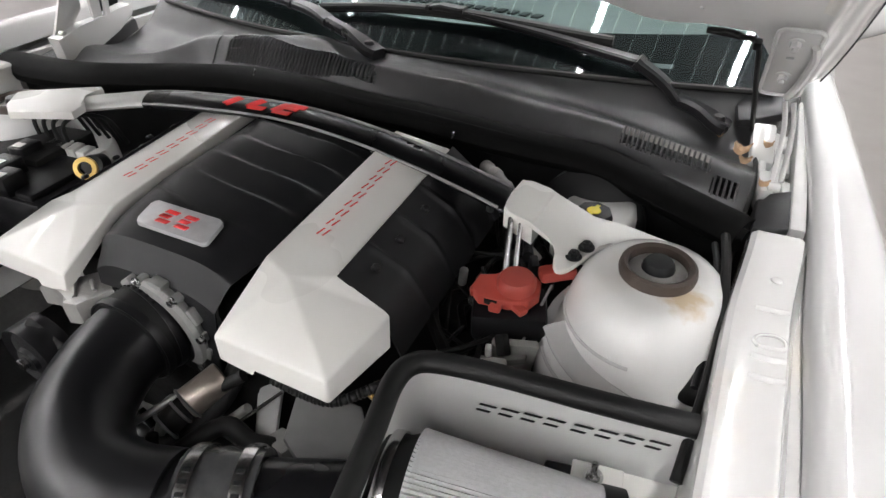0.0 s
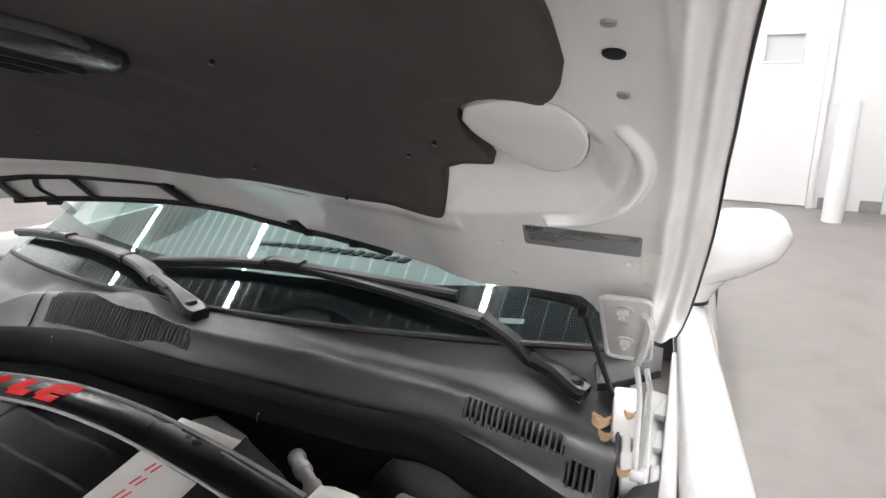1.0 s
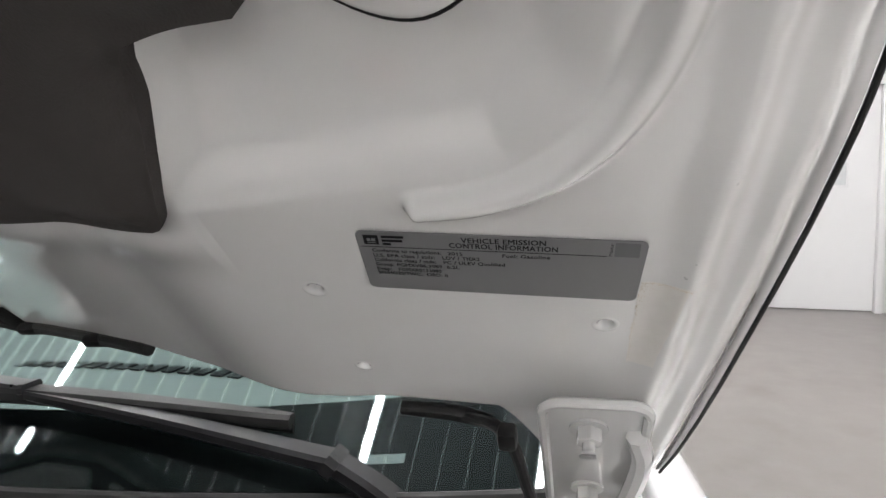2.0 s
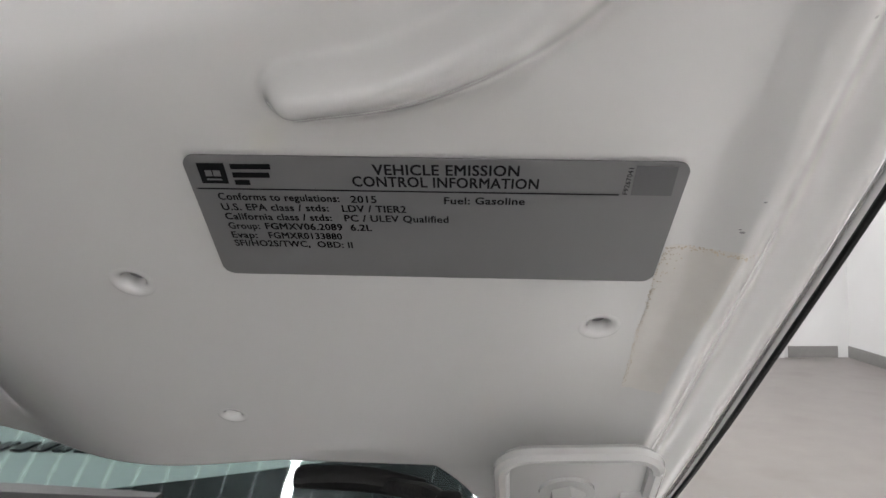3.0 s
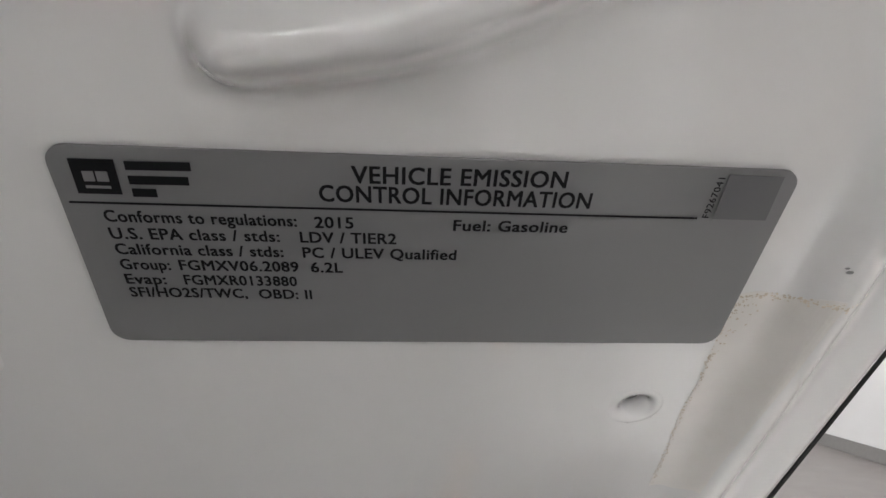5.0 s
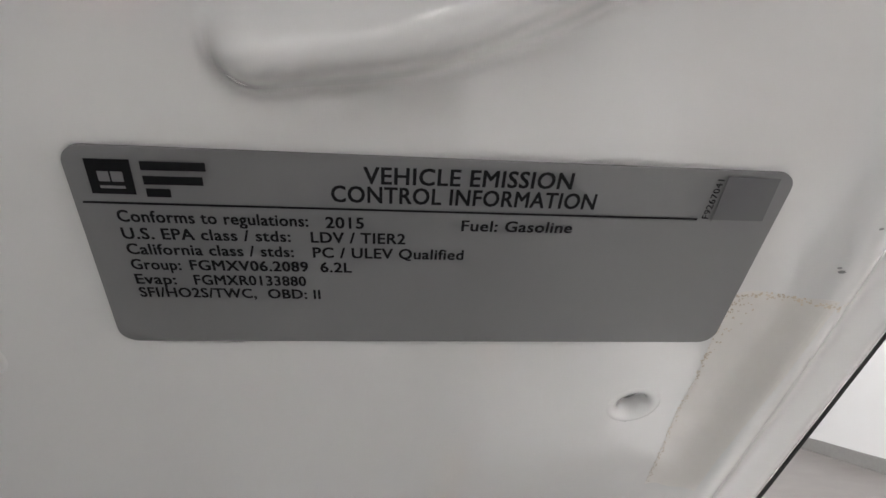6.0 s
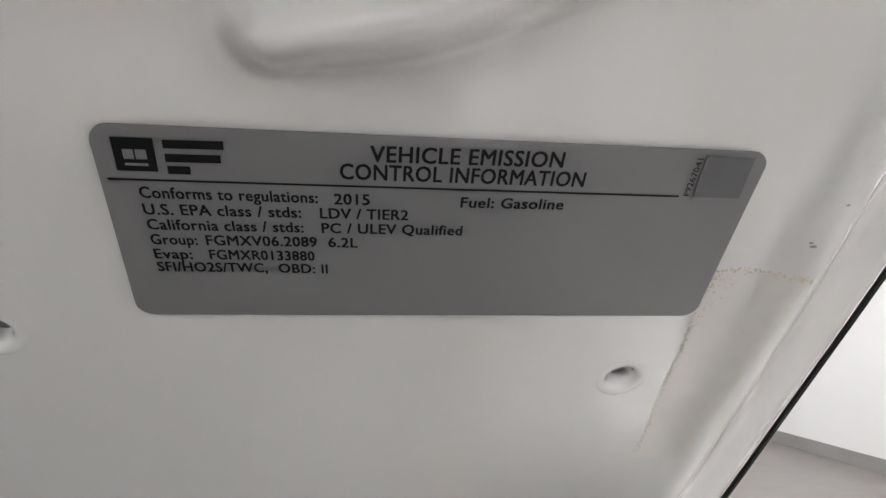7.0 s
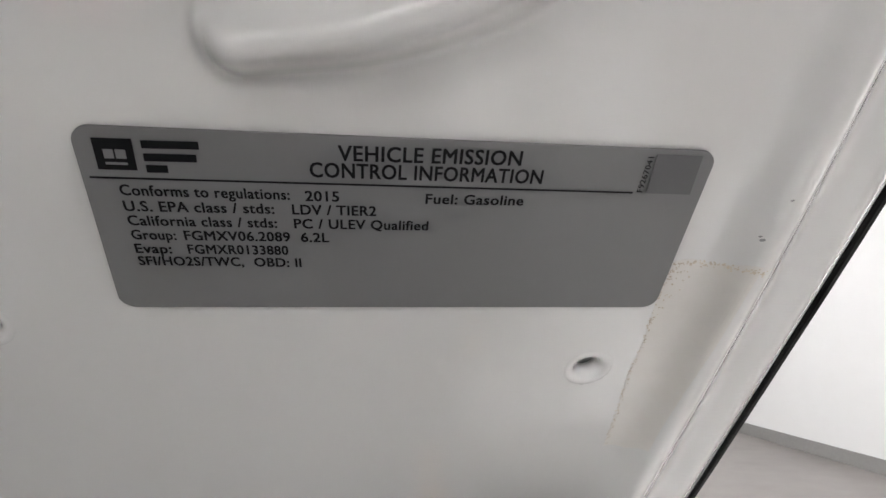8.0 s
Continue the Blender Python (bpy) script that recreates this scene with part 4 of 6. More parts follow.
def tower(side):
    d = lambda x: side * x - (0.065 if side < 0 else 0)
    bm = B()
    lathe(bm, [(0.036, 0.950), (0.040, 0.9455), (0.050, 0.943), (0.066, 0.942), (0.082, 0.937), (0.097, 0.922), (0.108, 0.897), (0.116, 0.868), (0.120, 0.850), (0.124, 0.845), (0.138, 0.838), (0.143, 0.828), (0.146, 0.805), (0.146, 0.75), (0.154, 0.60)], (d(0.574), 0.662, 0), n=56, squash=(0.92, 1.0))
    t = part("strut_tower", bm, TOWER_RUST if side > 0 else PAINT_TOWER, body, "white strut tower with rust-tinted stains")
    bm = B()
    lathe(bm, [(0.034, 0.948), (0.036, 0.957), (0.041, 0.960), (0.0445, 0.957), (0.046, 0.950), (0.045, 0.944)], (d(0.574), 0.662, 0), n=48)
    part("mount_rubber", bm, WORN_RUBBER, t, "worn brown-black rubber ring")
    bm = B()
    lathe(bm, [(0.0345, 0.9475), (0.030, 0.9485), (0.024, 0.9495), (0.020, 0.952)], (d(0.574), 0.662, 0), n=40)
    part("mount_plate", bm, ALU, t)
    bm = B()
    lathe(bm, [(0.019, 0.949), (0.0185, 0.958), (0.016, 0.962), (0.0, 0.9635)], (d(0.574), 0.662, 0), n=32)
    part("mount_cap", bm, BLACK, t)
    if side > 0:
        bm = B()
        ribbon(bm, glide([(0.474, 0.598, 0.872), (0.500, 0.565, 0.866), (0.545, 0.538, 0.855), (0.600, 0.525, 0.844), (0.650, 0.526, 0.834)], 5), lambda s: (0.030, 0.008), up=(0, -0.35, 1), chamfer=0.3)
        part("tower_flange", bm, PAINT_TOWER, t, "stamped white flange round the tower")
        # welded seam beads round the tower
        for a0, rr, n2 in ((-120, 0.141, 5), (-150, 0.112, 3)):
            bm = B()
            sweep(bm, [Vector((0.574 + 0.92 * rr * math.cos(radians(a0 + s)), 0.662 + rr * math.sin(radians(a0 + s)), table([(0.108, 0.899), (0.116, 0.870), (0.120, 0.852), (0.124, 0.846), (0.138, 0.839), (0.143, 0.829)], rr) + 0.0005)) for s in span(-30, 60, 24)], 0.0022, 6, 0.7)
            part("seam_bead", bm, PAINT_TOWER, t)
    return t


for side in (1, -1):
    fender(side)
    apron(side)
    tower(side)

# inner wing below the tower, firewall and bay floor
bm = B()
box(bm, (0.60, 0.60, 0.70), (0.12, 0.62, 0.12), (0, 18, 0), 0.02)
part("inner_wing", bm, PAINT_TOWER, body)
bm = B()
box(bm, (-0.61, 0.60, 0.70), (0.12, 0.62, 0.12), (0, -18, 0), 0.02)
part("inner_wing", bm, PAINT_TOWER, body)
bm = B()
lathe(bm, [(0, 0.006), (0.016, 0.006), (0.021, 0.003), (0.022, -0.004)], (0.645, 0.572, 0.868), (-0.3, -0.75, 0.6), 28)
part("grommet", bm, RUBBER, body, "black rubber grommet")
side_hose = thing("side_hose", "thin black hose along the inner fender flange", "hose", (0.66, 0.6, 0.9))
bm = B()
sweep(bm, glide([(0.640, 0.80, 0.930), (0.646, 0.735, 0.938), (0.650, 0.69, 0.936), (0.656, 0.63, 0.925), (0.655, 0.56, 0.915), (0.652, 0.50, 0.90), (0.648, 0.44, 0.87)]), 0.006, 10)
part("tube", bm, RUBBER, side_hose)
bm = B()
sweep(bm, glide([(0.630, 0.79, 0.920), (0.640, 0.72, 0.925), (0.647, 0.64, 0.908), (0.646, 0.56, 0.88)]), 0.0045, 10)
part("cable", bm, BLACK, side_hose)
part("firewall", box(B(), (-0.11, 0.975, 0.66), (1.58, 0.02, 0.52), bevel=0.004), DIRTY_BLACK, body)
part("bay_floor", box(B(), (0, 0.3, 0.42), (1.5, 1.5, 0.04)), DIRTY_BLACK, body)
part("front_panel", box(B(), (0, -0.46, 0.66), (1.4, 0.06, 0.44), bevel=0.02), BLACK, body)

# black corner piece between fender, hinge and cowl
bm = B()
prism(bm, [(0.668, 0.822), (0.668, 0.905), (0.690, 0.915), (0.716, 0.955), (0.734, 0.955), (0.735, 0.872), (0.712, 0.835), (0.700, 0.820)], lambda a, b, c: Vector((a, b, 0.900 + c)), 0.040, 0.008)
part("corner_filler", bm, BLACK, body, "black plastic filler at the bay corner")
bm = B()
prism(bm, [(0.608, 1.120), (0.618, 1.150), (0.675, 1.180), (0.700, 1.175), (0.700, 1.125), (0.640, 1.085), (0.618, 1.078)], lambda a, b, c: Vector((a, b, 0.972 + 0.25 * (b - 1.1) + c)), 0.012, 0.003)
part("corner_flap", bm, BLACK, body, "black plastic flap under the hinge")
# added black plate takes the place of a dark opening behind the hinge
bm = B()
prism(bm, [(1.050, 0.985), (1.054, 1.037), (1.094, 1.078), (1.130, 1.072), (1.112, 0.990)], lambda a, b, c: Vector((-0.885 + c, a, b)), 0.012, 0.003)
part("dark_opening_plate", bm, BLACK, body, "black plate standing in for the dark opening behind the hinge")
for side in (1, -1):
    d = lambda x: side * x - (0.20 if side < 0 else 0)
    bm = B()
    box(bm, (d(0.722), 1.06, 0.86), (0.020, 0.46, 0.17), bevel=0.004)
    box(bm, (d(0.700), 1.03, 0.885), (0.05, 0.36, 0.05), (0, 10 * side, 0), 0.006)
    part("hinge_pillar_panel", bm, DULL_METAL, body, "dusty grey inner panel beside the hinge")
    for k, y in enumerate((0.90, 0.97, 1.06, 1.13)):
        bm = B()
        box(bm, (d(0.708), y, 0.915 + 0.008 * (k % 2)), (0.016, 0.045, 0.012), (0, 0, 10 - 7 * k), 0.004)
        part("panel_rib", bm, DULL_METAL, body)


bm = B()
prism(bm, [(-0.995, 0.86), (-0.88, 0.85), (-0.83, 0.90), (-0.835, 1.02), (-0.86, 1.14), (-0.995, 1.20)], lambda a, b, c: Vector((a, b, 0.898 + 0.14 * max(0, b - 0.9) + c)), 0.030, 0.006)
part("corner_filler", bm, COWL, body, "black plastic filler at the bay corner")

# ---- cowl panel ----
def cowl_front(x):
    if x > 0.2:
        return table([(0.2, 0.912), (0.31, 0.917), (0.40, 0.932), (0.48, 0.932), (0.55, 0.902), (0.66, 0.842)], x)
    return table([(-0.85, 0.845), (-0.76, 0.850), (-0.67, 0.868), (-0.58, 0.905), (-0.50, 0.932), (-0.40, 0.948), (-0.29, 0.950), (-0.15, 0.935), (0.0, 0.918), (0.2, 0.912)], x)


def glass_z(x, y):
    return 1.0237 + 0.49 * (y - 1.06) - 0.15 * x * x


def glass_base(x):
    y = 1.048 + 0.25 * x * x
    return Vector((x, y, glass_z(x, y)))


def cowl_z(x, y):
    """A hump across the car, a trough for the wiper pivots behind it and a face down to the seal."""
    a = abs(x + 0.01)
    hy = table([(0, 0.968), (0.2, 0.985), (0.44, 1.002), (0.60, 0.974), (0.68, 0.955)], a)
    hz = table([(0, 1.014), (0.2, 1.003), (0.44, 0.970), (0.60, 0.954), (0.68, 0.946)], a)
    hy += 0.050 * smooth_step(-0.05, -0.20, x) * smooth_step(-0.62, -0.50, x)
    hz += 0.022 * smooth_step(-0.05, -0.20, x) * smooth_step(-0.62, -0.50, x)
    y0, g = cowl_front(x), glass_base(x)
    if y >= hy:
        s = (y - hy) / (g.y + 0.02 - hy)
        dip = table([(0, 0.0), (0.25, 0.004), (0.42, 0.014), (0.60, 0.026)], a) * math.sin(math.pi * min(1, s / 0.85)) ** 2
        return hz + (g.z - 0.004 - hz) * smooth_step(table([(0, 0.2), (0.3, 0.5), (0.5, 0.72)], a), 1.0, s) - dip
    f = (hy - y) / (hy - y0)
    zf = 0.952 - 0.035 * smooth_step(0.1, 0.6, a)
    k = table([(0, 1.0), (0.25, 0.95), (0.42, 0.55), (0.60, 0.55)], a)
    return hz + (zf - hz) * (0.75 * smooth_step(0, k, f) + 0.25 * f)


cowl = thing("cowl_panel", "weathered black plastic cowl panel below the windscreen", "cowl", (0, 0.98, 0.9))
GRILLES = ([(-0.434, 1.012), (-0.428, 1.043), (-0.40, 1.052), (-0.33, 1.044), (-0.224, 1.012), (-0.136, 0.997), (-0.004, 0.965), (0.002, 0.9465), (-0.198, 0.9735)],
           [(0.451, 0.981), (0.451, 1.006), (0.52, 0.994), (0.594, 0.978), (0.596, 0.952), (0.53, 0.966)],
           [(0.604, 0.920), (0.604, 0.946), (0.643, 0.937), (0.643, 0.911)])


def in_grille(x, y):
    return any(away(g, x, y) < 0 for g in GRILLES)


bm = B()
xs, rows = span(-0.86, 0.66, 270), span(0, 1, 64)
verts = {}


def cowl_point(x, s):
    y0, g = cowl_front(x), glass_base(x)
    y = y0 + (g.y + 0.02 - y0) * s
    z = cowl_z(x, y)
    z += 0.0012 * math.sin(23 * x + 2) * math.sin(60 * y)
    return Vector((x, y, z))


for i in range(len(xs) - 1):
    for j in range(len(rows) - 1):
        c = cowl_point((xs[i] + xs[i + 1]) / 2, (rows[j] + rows[j + 1]) / 2)
        if in_grille(c.x, c.y):
            continue
        quad = []
        for a, b in ((i, j), (i + 1, j), (i + 1, j + 1), (i, j + 1)):
            if (a, b) not in verts:
                verts[(a, b)] = bm.verts.new(cowl_point(xs[a], rows[b]))
            quad.append(verts[(a, b)])
        bm.faces.new(quad)
part("panel", bm, COWL, cowl, smooth=40)


def cowl_top(x, y):
    y0, g = cowl_front(x), glass_base(x)
    return cowl_point(x, (y - y0) / (g.y + 0.02 - y0))


for k, g in enumerate(GRILLES):
    step = 0.0102 if k == 0 else 0.0082
    x = min(p[0] for p in g) + step / 2
    while x < max(p[0] for p in g):
        ys = [y for y in span(min(p[1] for p in g), max(p[1] for p in g), 60) if away(g, x, y) < 0]
        if len(ys) > 2:
            bm = B()
            line = [cowl_top(x, y) for y in ys[::max(1, len(ys) // 7)] + ys[-1:]]
            sweep(bm, [line[0] + Vector((0, -0.004, -0.003))] + [q + Vector((0, 0, 0.0004)) for q in line] + [line[-1] + Vector((0, 0.004, -0.003))], 0.0016 if k == 0 else 0.0013, 6, 1.6)
            part("slat", bm, COWL, cowl)
        x += step
    x0, x1, y0, y1 = min(p[0] for p in g), max(p[0] for p in g), min(p[1] for p in g), max(p[1] for p in g)
    bm = B()
    sheet(bm, lambda x, y: cowl_top(x, y) + Vector((0, 0.004, -0.030)), span(x0 - 0.03, x1 + 0.02, 16), span(y0 - 0.012, y1 + 0.055, 14), 0.002)
    part("grille_well", bm, BLACK, cowl)
bm = B()
sweep(bm, [cowl_top(-0.475 + 0.003 * math.sin(y * 40), y) + Vector((0.1 * (y - 0.9), 0, 0.001)) for y in span(0.955, 1.06, 10)], 0.0016, 6)
part("panel_seam", bm, RUBBER, cowl)

# fat weatherstrip along the front of the cowl
bm = B()
sweep(bm, glide([(x, cowl_front(x) - 0.012, 0.958 - 0.03 * smooth_step(0.1, 0.6, abs(x)) - 0.01 * (x > 0.5)) for x in span(-0.93, 0.665, 20)], 4), lambda s: 0.042 - 0.008 * smooth_step(0.3, 0.7, s), 14, 0.72, up=(0, 0, 1))
ws = part("weatherstrip", bm, SEAL, cowl, "fat black rubber weatherstrip")
bm = B()
sweep(bm, glide([(x, cowl_front(x) - 0.03, 0.972 - 0.034 * smooth_step(0.1, 0.6, abs(x)) - 0.01 * (x > 0.5)) for x in span(-0.93, 0.665, 20)], 4), 0.010, 10, 0.8)
part("seal_lip", bm, SEAL, ws)
part("lower_apron", sheet(B(), lambda x, s: Vector((x, cowl_front(x) - 0.008 + 0.012 * s, 0.955 - 0.03 * smooth_step(0.1, 0.6, abs(x)) - 0.20 * s)), span(-0.92, 0.66, 34), span(0, 1, 4), 0.004), BLACK, cowl)
for x, y, z in ((0.203, 0.858, 0.958), (-0.240, 0.895, 0.985)):
    bm = B()
    rod(bm, (x, y, z), (x + 0.004, y, z + 0.012), 0.0016, n=8)
    part("pin", bm, CHROME, cowl)

# ---- windscreen, cabin and roof ----
screen = thing("windscreen", "tinted windscreen reflecting ceiling tubes", "windscreen", (0, 1.1, 0.98))


def screen_point(x, s):
    y = 1.048 + 0.25 * x * x + (0.72 - 0.2 * x * x) * s
    xx = x * (1 - 0.14 * s)
    return Vector((xx, y, glass_z(xx, y) - 0.05 * max(0.0, s - 0.4) ** 2))


pane = part("pane", sheet(B(), screen_point, span(-0.80, 0.66, 44), span(0, 1, 24), 0.004), WINDSCREEN, screen, "tinted glass", 60)
pane.visible_shadow = False
bm = B()
for s in (0.0,):
    sweep(bm, [screen_point(x, 0.0) + Vector((0, -0.004, -0.003)) for x in span(-0.80, 0.66, 44)], 0.006, 8)
part("lower_trim", bm, RUBBER, screen, "black rubber trim")
SLOT = (0.455, 0.493)  # clear slot in the black border


def border_point(x, s):
    y = glass_base(x).y + 0.004 + (0.086 + 0.10 * x * x) * s
    return Vector((x, y, glass_z(x, y) - 0.0075))


bm = B()
xs, ss = span(-0.79, 0.445, 60) + [SLOT[0], SLOT[1]] + span(0.50, 0.655, 10), span(0, 0.26, 3) + [0.30, 0.39] + span(0.45, 1, 6)
rows = [[bm.verts.new(border_point(x, s)) for s in ss] for x in xs]
for i in range(len(xs) - 1):
    for j in range(len(ss) - 1):
        if not (xs[i] == SLOT[0] and ss[j] == 0.30):
            bm.faces.new((rows[i][j], rows[i + 1][j], rows[i + 1][j + 1], rows[i][j + 1]))
part("black_border", bm, FRIT, screen, "black fired border with a small clear slot")
cabin = body
part("dashboard", sheet(B(), lambda x, s: Vector((x, glass_base(x).y + 0.03 + (1.215 - glass_base(x).y - 0.03) * s, 0.952 - 0.10 * x * x + 0.028 * s)), span(-0.64, 0.64, 24), span(0, 1, 8), 0.01), DASH, cabin, "dark dashboard front")
part("dash_pad", sheet(B(), lambda x, s: Vector((x, 1.217 + 0.65 * s, 0.981 - 0.10 * x * x * (1 - s) + 0.012 * math.sin(math.pi * min(1, 2 * s)) + 0.17 * max(0.0, s - 0.35) ** 1.5)), span(-0.62, 0.62, 24), span(0, 1, 16), 0.01), LIGHT_CLOTH, cabin, "pale dashboard top")
for k in range(15):
    x = -0.30 + 0.031 * k
    part("vent_slot", box(B(), (x, 1.475 - 0.07 * (x + 0.05), 0.9935 - 0.10 * x * x), (0.020, 0.030, 0.003), (0, 0, -8)), DASH, cabin)
part("dash_front", box(B(), (0, 1.885, 0.80), (1.26, 0.04, 0.42), bevel=0.01), DASH, cabin)
for x in (-0.36, 0.36):
    bm = B()
    box(bm, (x, 2.15, 0.88), (0.46, 0.14, 0.62), (-14, 0, 0), 0.05, 3)
    part("seat_back", bm, DASH, cabin)
    bm = B()
    box(bm, (x, 2.24, 1.23), (0.26, 0.09, 0.17), (-10, 0, 0), 0.035, 3)
    part("headrest", bm, DASH, cabin)
for side in (-1, 1):
    bm = B()
    sweep(bm, glide([(side * 0.695 - 0.10 * (side < 0), 1.36, 1.075), (side * 0.66 - 0.13 * (side < 0), 1.52, 1.18), (side * 0.58 - 0.19 * (side < 0), 1.86, 1.345), (side * 0.54 - 0.21 * (side < 0), 2.1, 1.375)]), 0.032, 12, 0.8)
    part("pillar", bm, PAINT, cabin, "white windscreen pillar")
part("roof", sheet(B(), lambda x, y: Vector((x, y, 1.385 - 0.05 * ((x + 0.11) / 0.67) ** 2 - 0.06 * ((y - 2.2) / 0.5) ** 2)), span(-0.78, 0.56, 14), span(1.84, 2.7, 10), 0.02), PAINT, cabin)
for side in (-1, 1):
    bm = B()
    sheet(bm, lambda y, z: Vector((side * (0.812 - 0.05 * max(0, (z - 0.72) / 0.25) ** 2 - 0.02 * ((0.72 - z) / 0.4) ** 2 * (z < 0.72)) - (0.25 - 0.03 * smooth_step(1.5, 2.7, y) if side < 0 else 0), y, z)), span(1.506, 2.7, 12), span(0.30, 0.965, 14), 0.01)
    part("door_skin", bm, PAINT, cabin, "white car door")

def side_x(z):
    return 0.815 - 0.05 * max(0, (z - 0.72) / 0.25) ** 2 - 0.02 * ((0.72 - z) / 0.4) ** 2 * (z < 0.72)


def arch(y, z):
    """True inside a rear wheel opening."""
    return math.hypot(y - 3.27, z - 0.355) < 0.385


for side in (-1, 1):
    bm = B()
    ys, zs = span(2.706, 4.0, 40), span(0.30, 0.985, 24)
    rows = [[bm.verts.new(Vector((side * side_x(z) * (1 - 0.10 * smooth_step(3.5, 4.05, y)) - 0.22 * (side < 0), y, z + 0.03 * smooth_step(2.7, 3.6, y) * (z > 0.8)))) for z in zs] for y in ys]
    for i in range(40):
        for j in range(24):
            if not arch((ys[i] + ys[i + 1]) / 2, (zs[j] + zs[j + 1]) / 2):
                bm.faces.new((rows[i][j], rows[i + 1][j], rows[i + 1][j + 1], rows[i][j + 1]))
    bmesh.ops.solidify(bm, geom=list(bm.faces), thickness=0.006)
    part("quarter_panel", bm, PAINT, body, "white rear quarter panel")
    bm = B()
    sheet(bm, lambda y, s: Vector((side * (0.755 - 0.19 * s) - 0.22 * (side < 0), y, 0.975 + (0.36 - 0.25 * smooth_step(2.4, 3.1, y) - 0.30 * smooth_step(1.75, 1.25, y)) * s)), span(1.55, 3.0, 16), span(0, 1, 4), 0.005)
    part("side_glass", bm, WINDSCREEN, body, "tinted side window").visible_shadow = False
bm = B()
sheet(bm, lambda x, s: Vector((x, 2.70 + 0.62 * s, 1.318 - 0.05 * ((x + 0.11) / 0.67) ** 2 - 0.30 * s)), span(-0.78, 0.56, 14), span(0, 1, 8), 0.006)
part("rear_glass", bm, WINDSCREEN, body, "tinted rear window").visible_shadow = False
part("deck_lid", sheet(B(), lambda x, s: Vector((x, 3.322 + 0.60 * s, 1.012 - 0.03 * ((x + 0.11) / 0.8) ** 2 - 0.02 * s)), span(-0.96, 0.74, 14), span(0, 1, 6), 0.01), PAINT, body, "white boot lid")
part("rear_bumper", sheet(B(), lambda x, z: Vector((x, 4.03 - 0.10 * ((x + 0.11) / 0.85) ** 4 - 0.06 * ((z - 0.62) / 0.35) ** 2, z)), span(-0.955, 0.735, 18), span(0.28, 0.995, 10), 0.01), PAINT, body)
part("front_bumper", sheet(B(), lambda x, z: Vector((x, -0.60 + 0.13 * ((x + 0.12) / 0.98) ** 2 + 0.08 * ((z - 0.5) / 0.35) ** 2, z)), span(-1.10, 0.86, 22), span(0.2, 0.84, 10), 0.01), PAINT, body)

mirror = thing("wing_mirror", "white painted wing mirror housing on the car door", "mirror", (0.79, 1.5, 0.97))
bm = B()
rings = []
for s in span(0, 1, 14):
    x = 0.735 + 0.158 * s
    top = table([(0, 1.120), (0.3, 1.146), (0.75, 1.148), (0.9, 1.140), (1, 1.112)], s)
    low = table([(0, 0.975), (0.25, 1.002), (0.6, 1.028), (0.9, 1.060), (1, 1.090)], s)
    d = 0.07 * table([(0, 0.8), (0.5, 1), (0.85, 0.85), (1, 0.35)], s)
    rings.append([bm.verts.new(Vector((x, 1.51 + d * (math.copysign(abs(math.cos(a)) ** 0.8, math.cos(a))) * (0.5 if math.cos(a) > 0 else 1.0), (top + low) / 2 + (top - low) / 2 * math.copysign(abs(math.sin(a)) ** 0.6, math.sin(a))))) for a in [2 * math.pi * k / 28 for k in range(28)]])
for a, b in zip(rings, rings[1:]):
    for k in range(28):
        bm.faces.new((a[k], a[(k + 1) % 28], b[(k + 1) % 28], b[k]))
bm.faces.new(rings[0][::-1])
bm.faces.new(rings[-1])
part("housing", bm, PAINT, mirror, smooth=70)
bm = B()
sweep(bm, glide([(0.742, 1.478, 0.958), (0.748, 1.482, 0.982), (0.760, 1.49, 1.01), (0.785, 1.50, 1.045)]), lambda s: 0.020 + 0.016 * s, 16, 0.8)
part("foot", bm, PAINT, mirror, smooth=70)
bm = B()
lathe(bm, [(0.0, 0), (0.026, 0.0), (0.026, 0.004), (0.0, 0.004)], (0.742, 1.478, 0.9675), n=24)
part("gasket", bm, RUBBER, mirror)

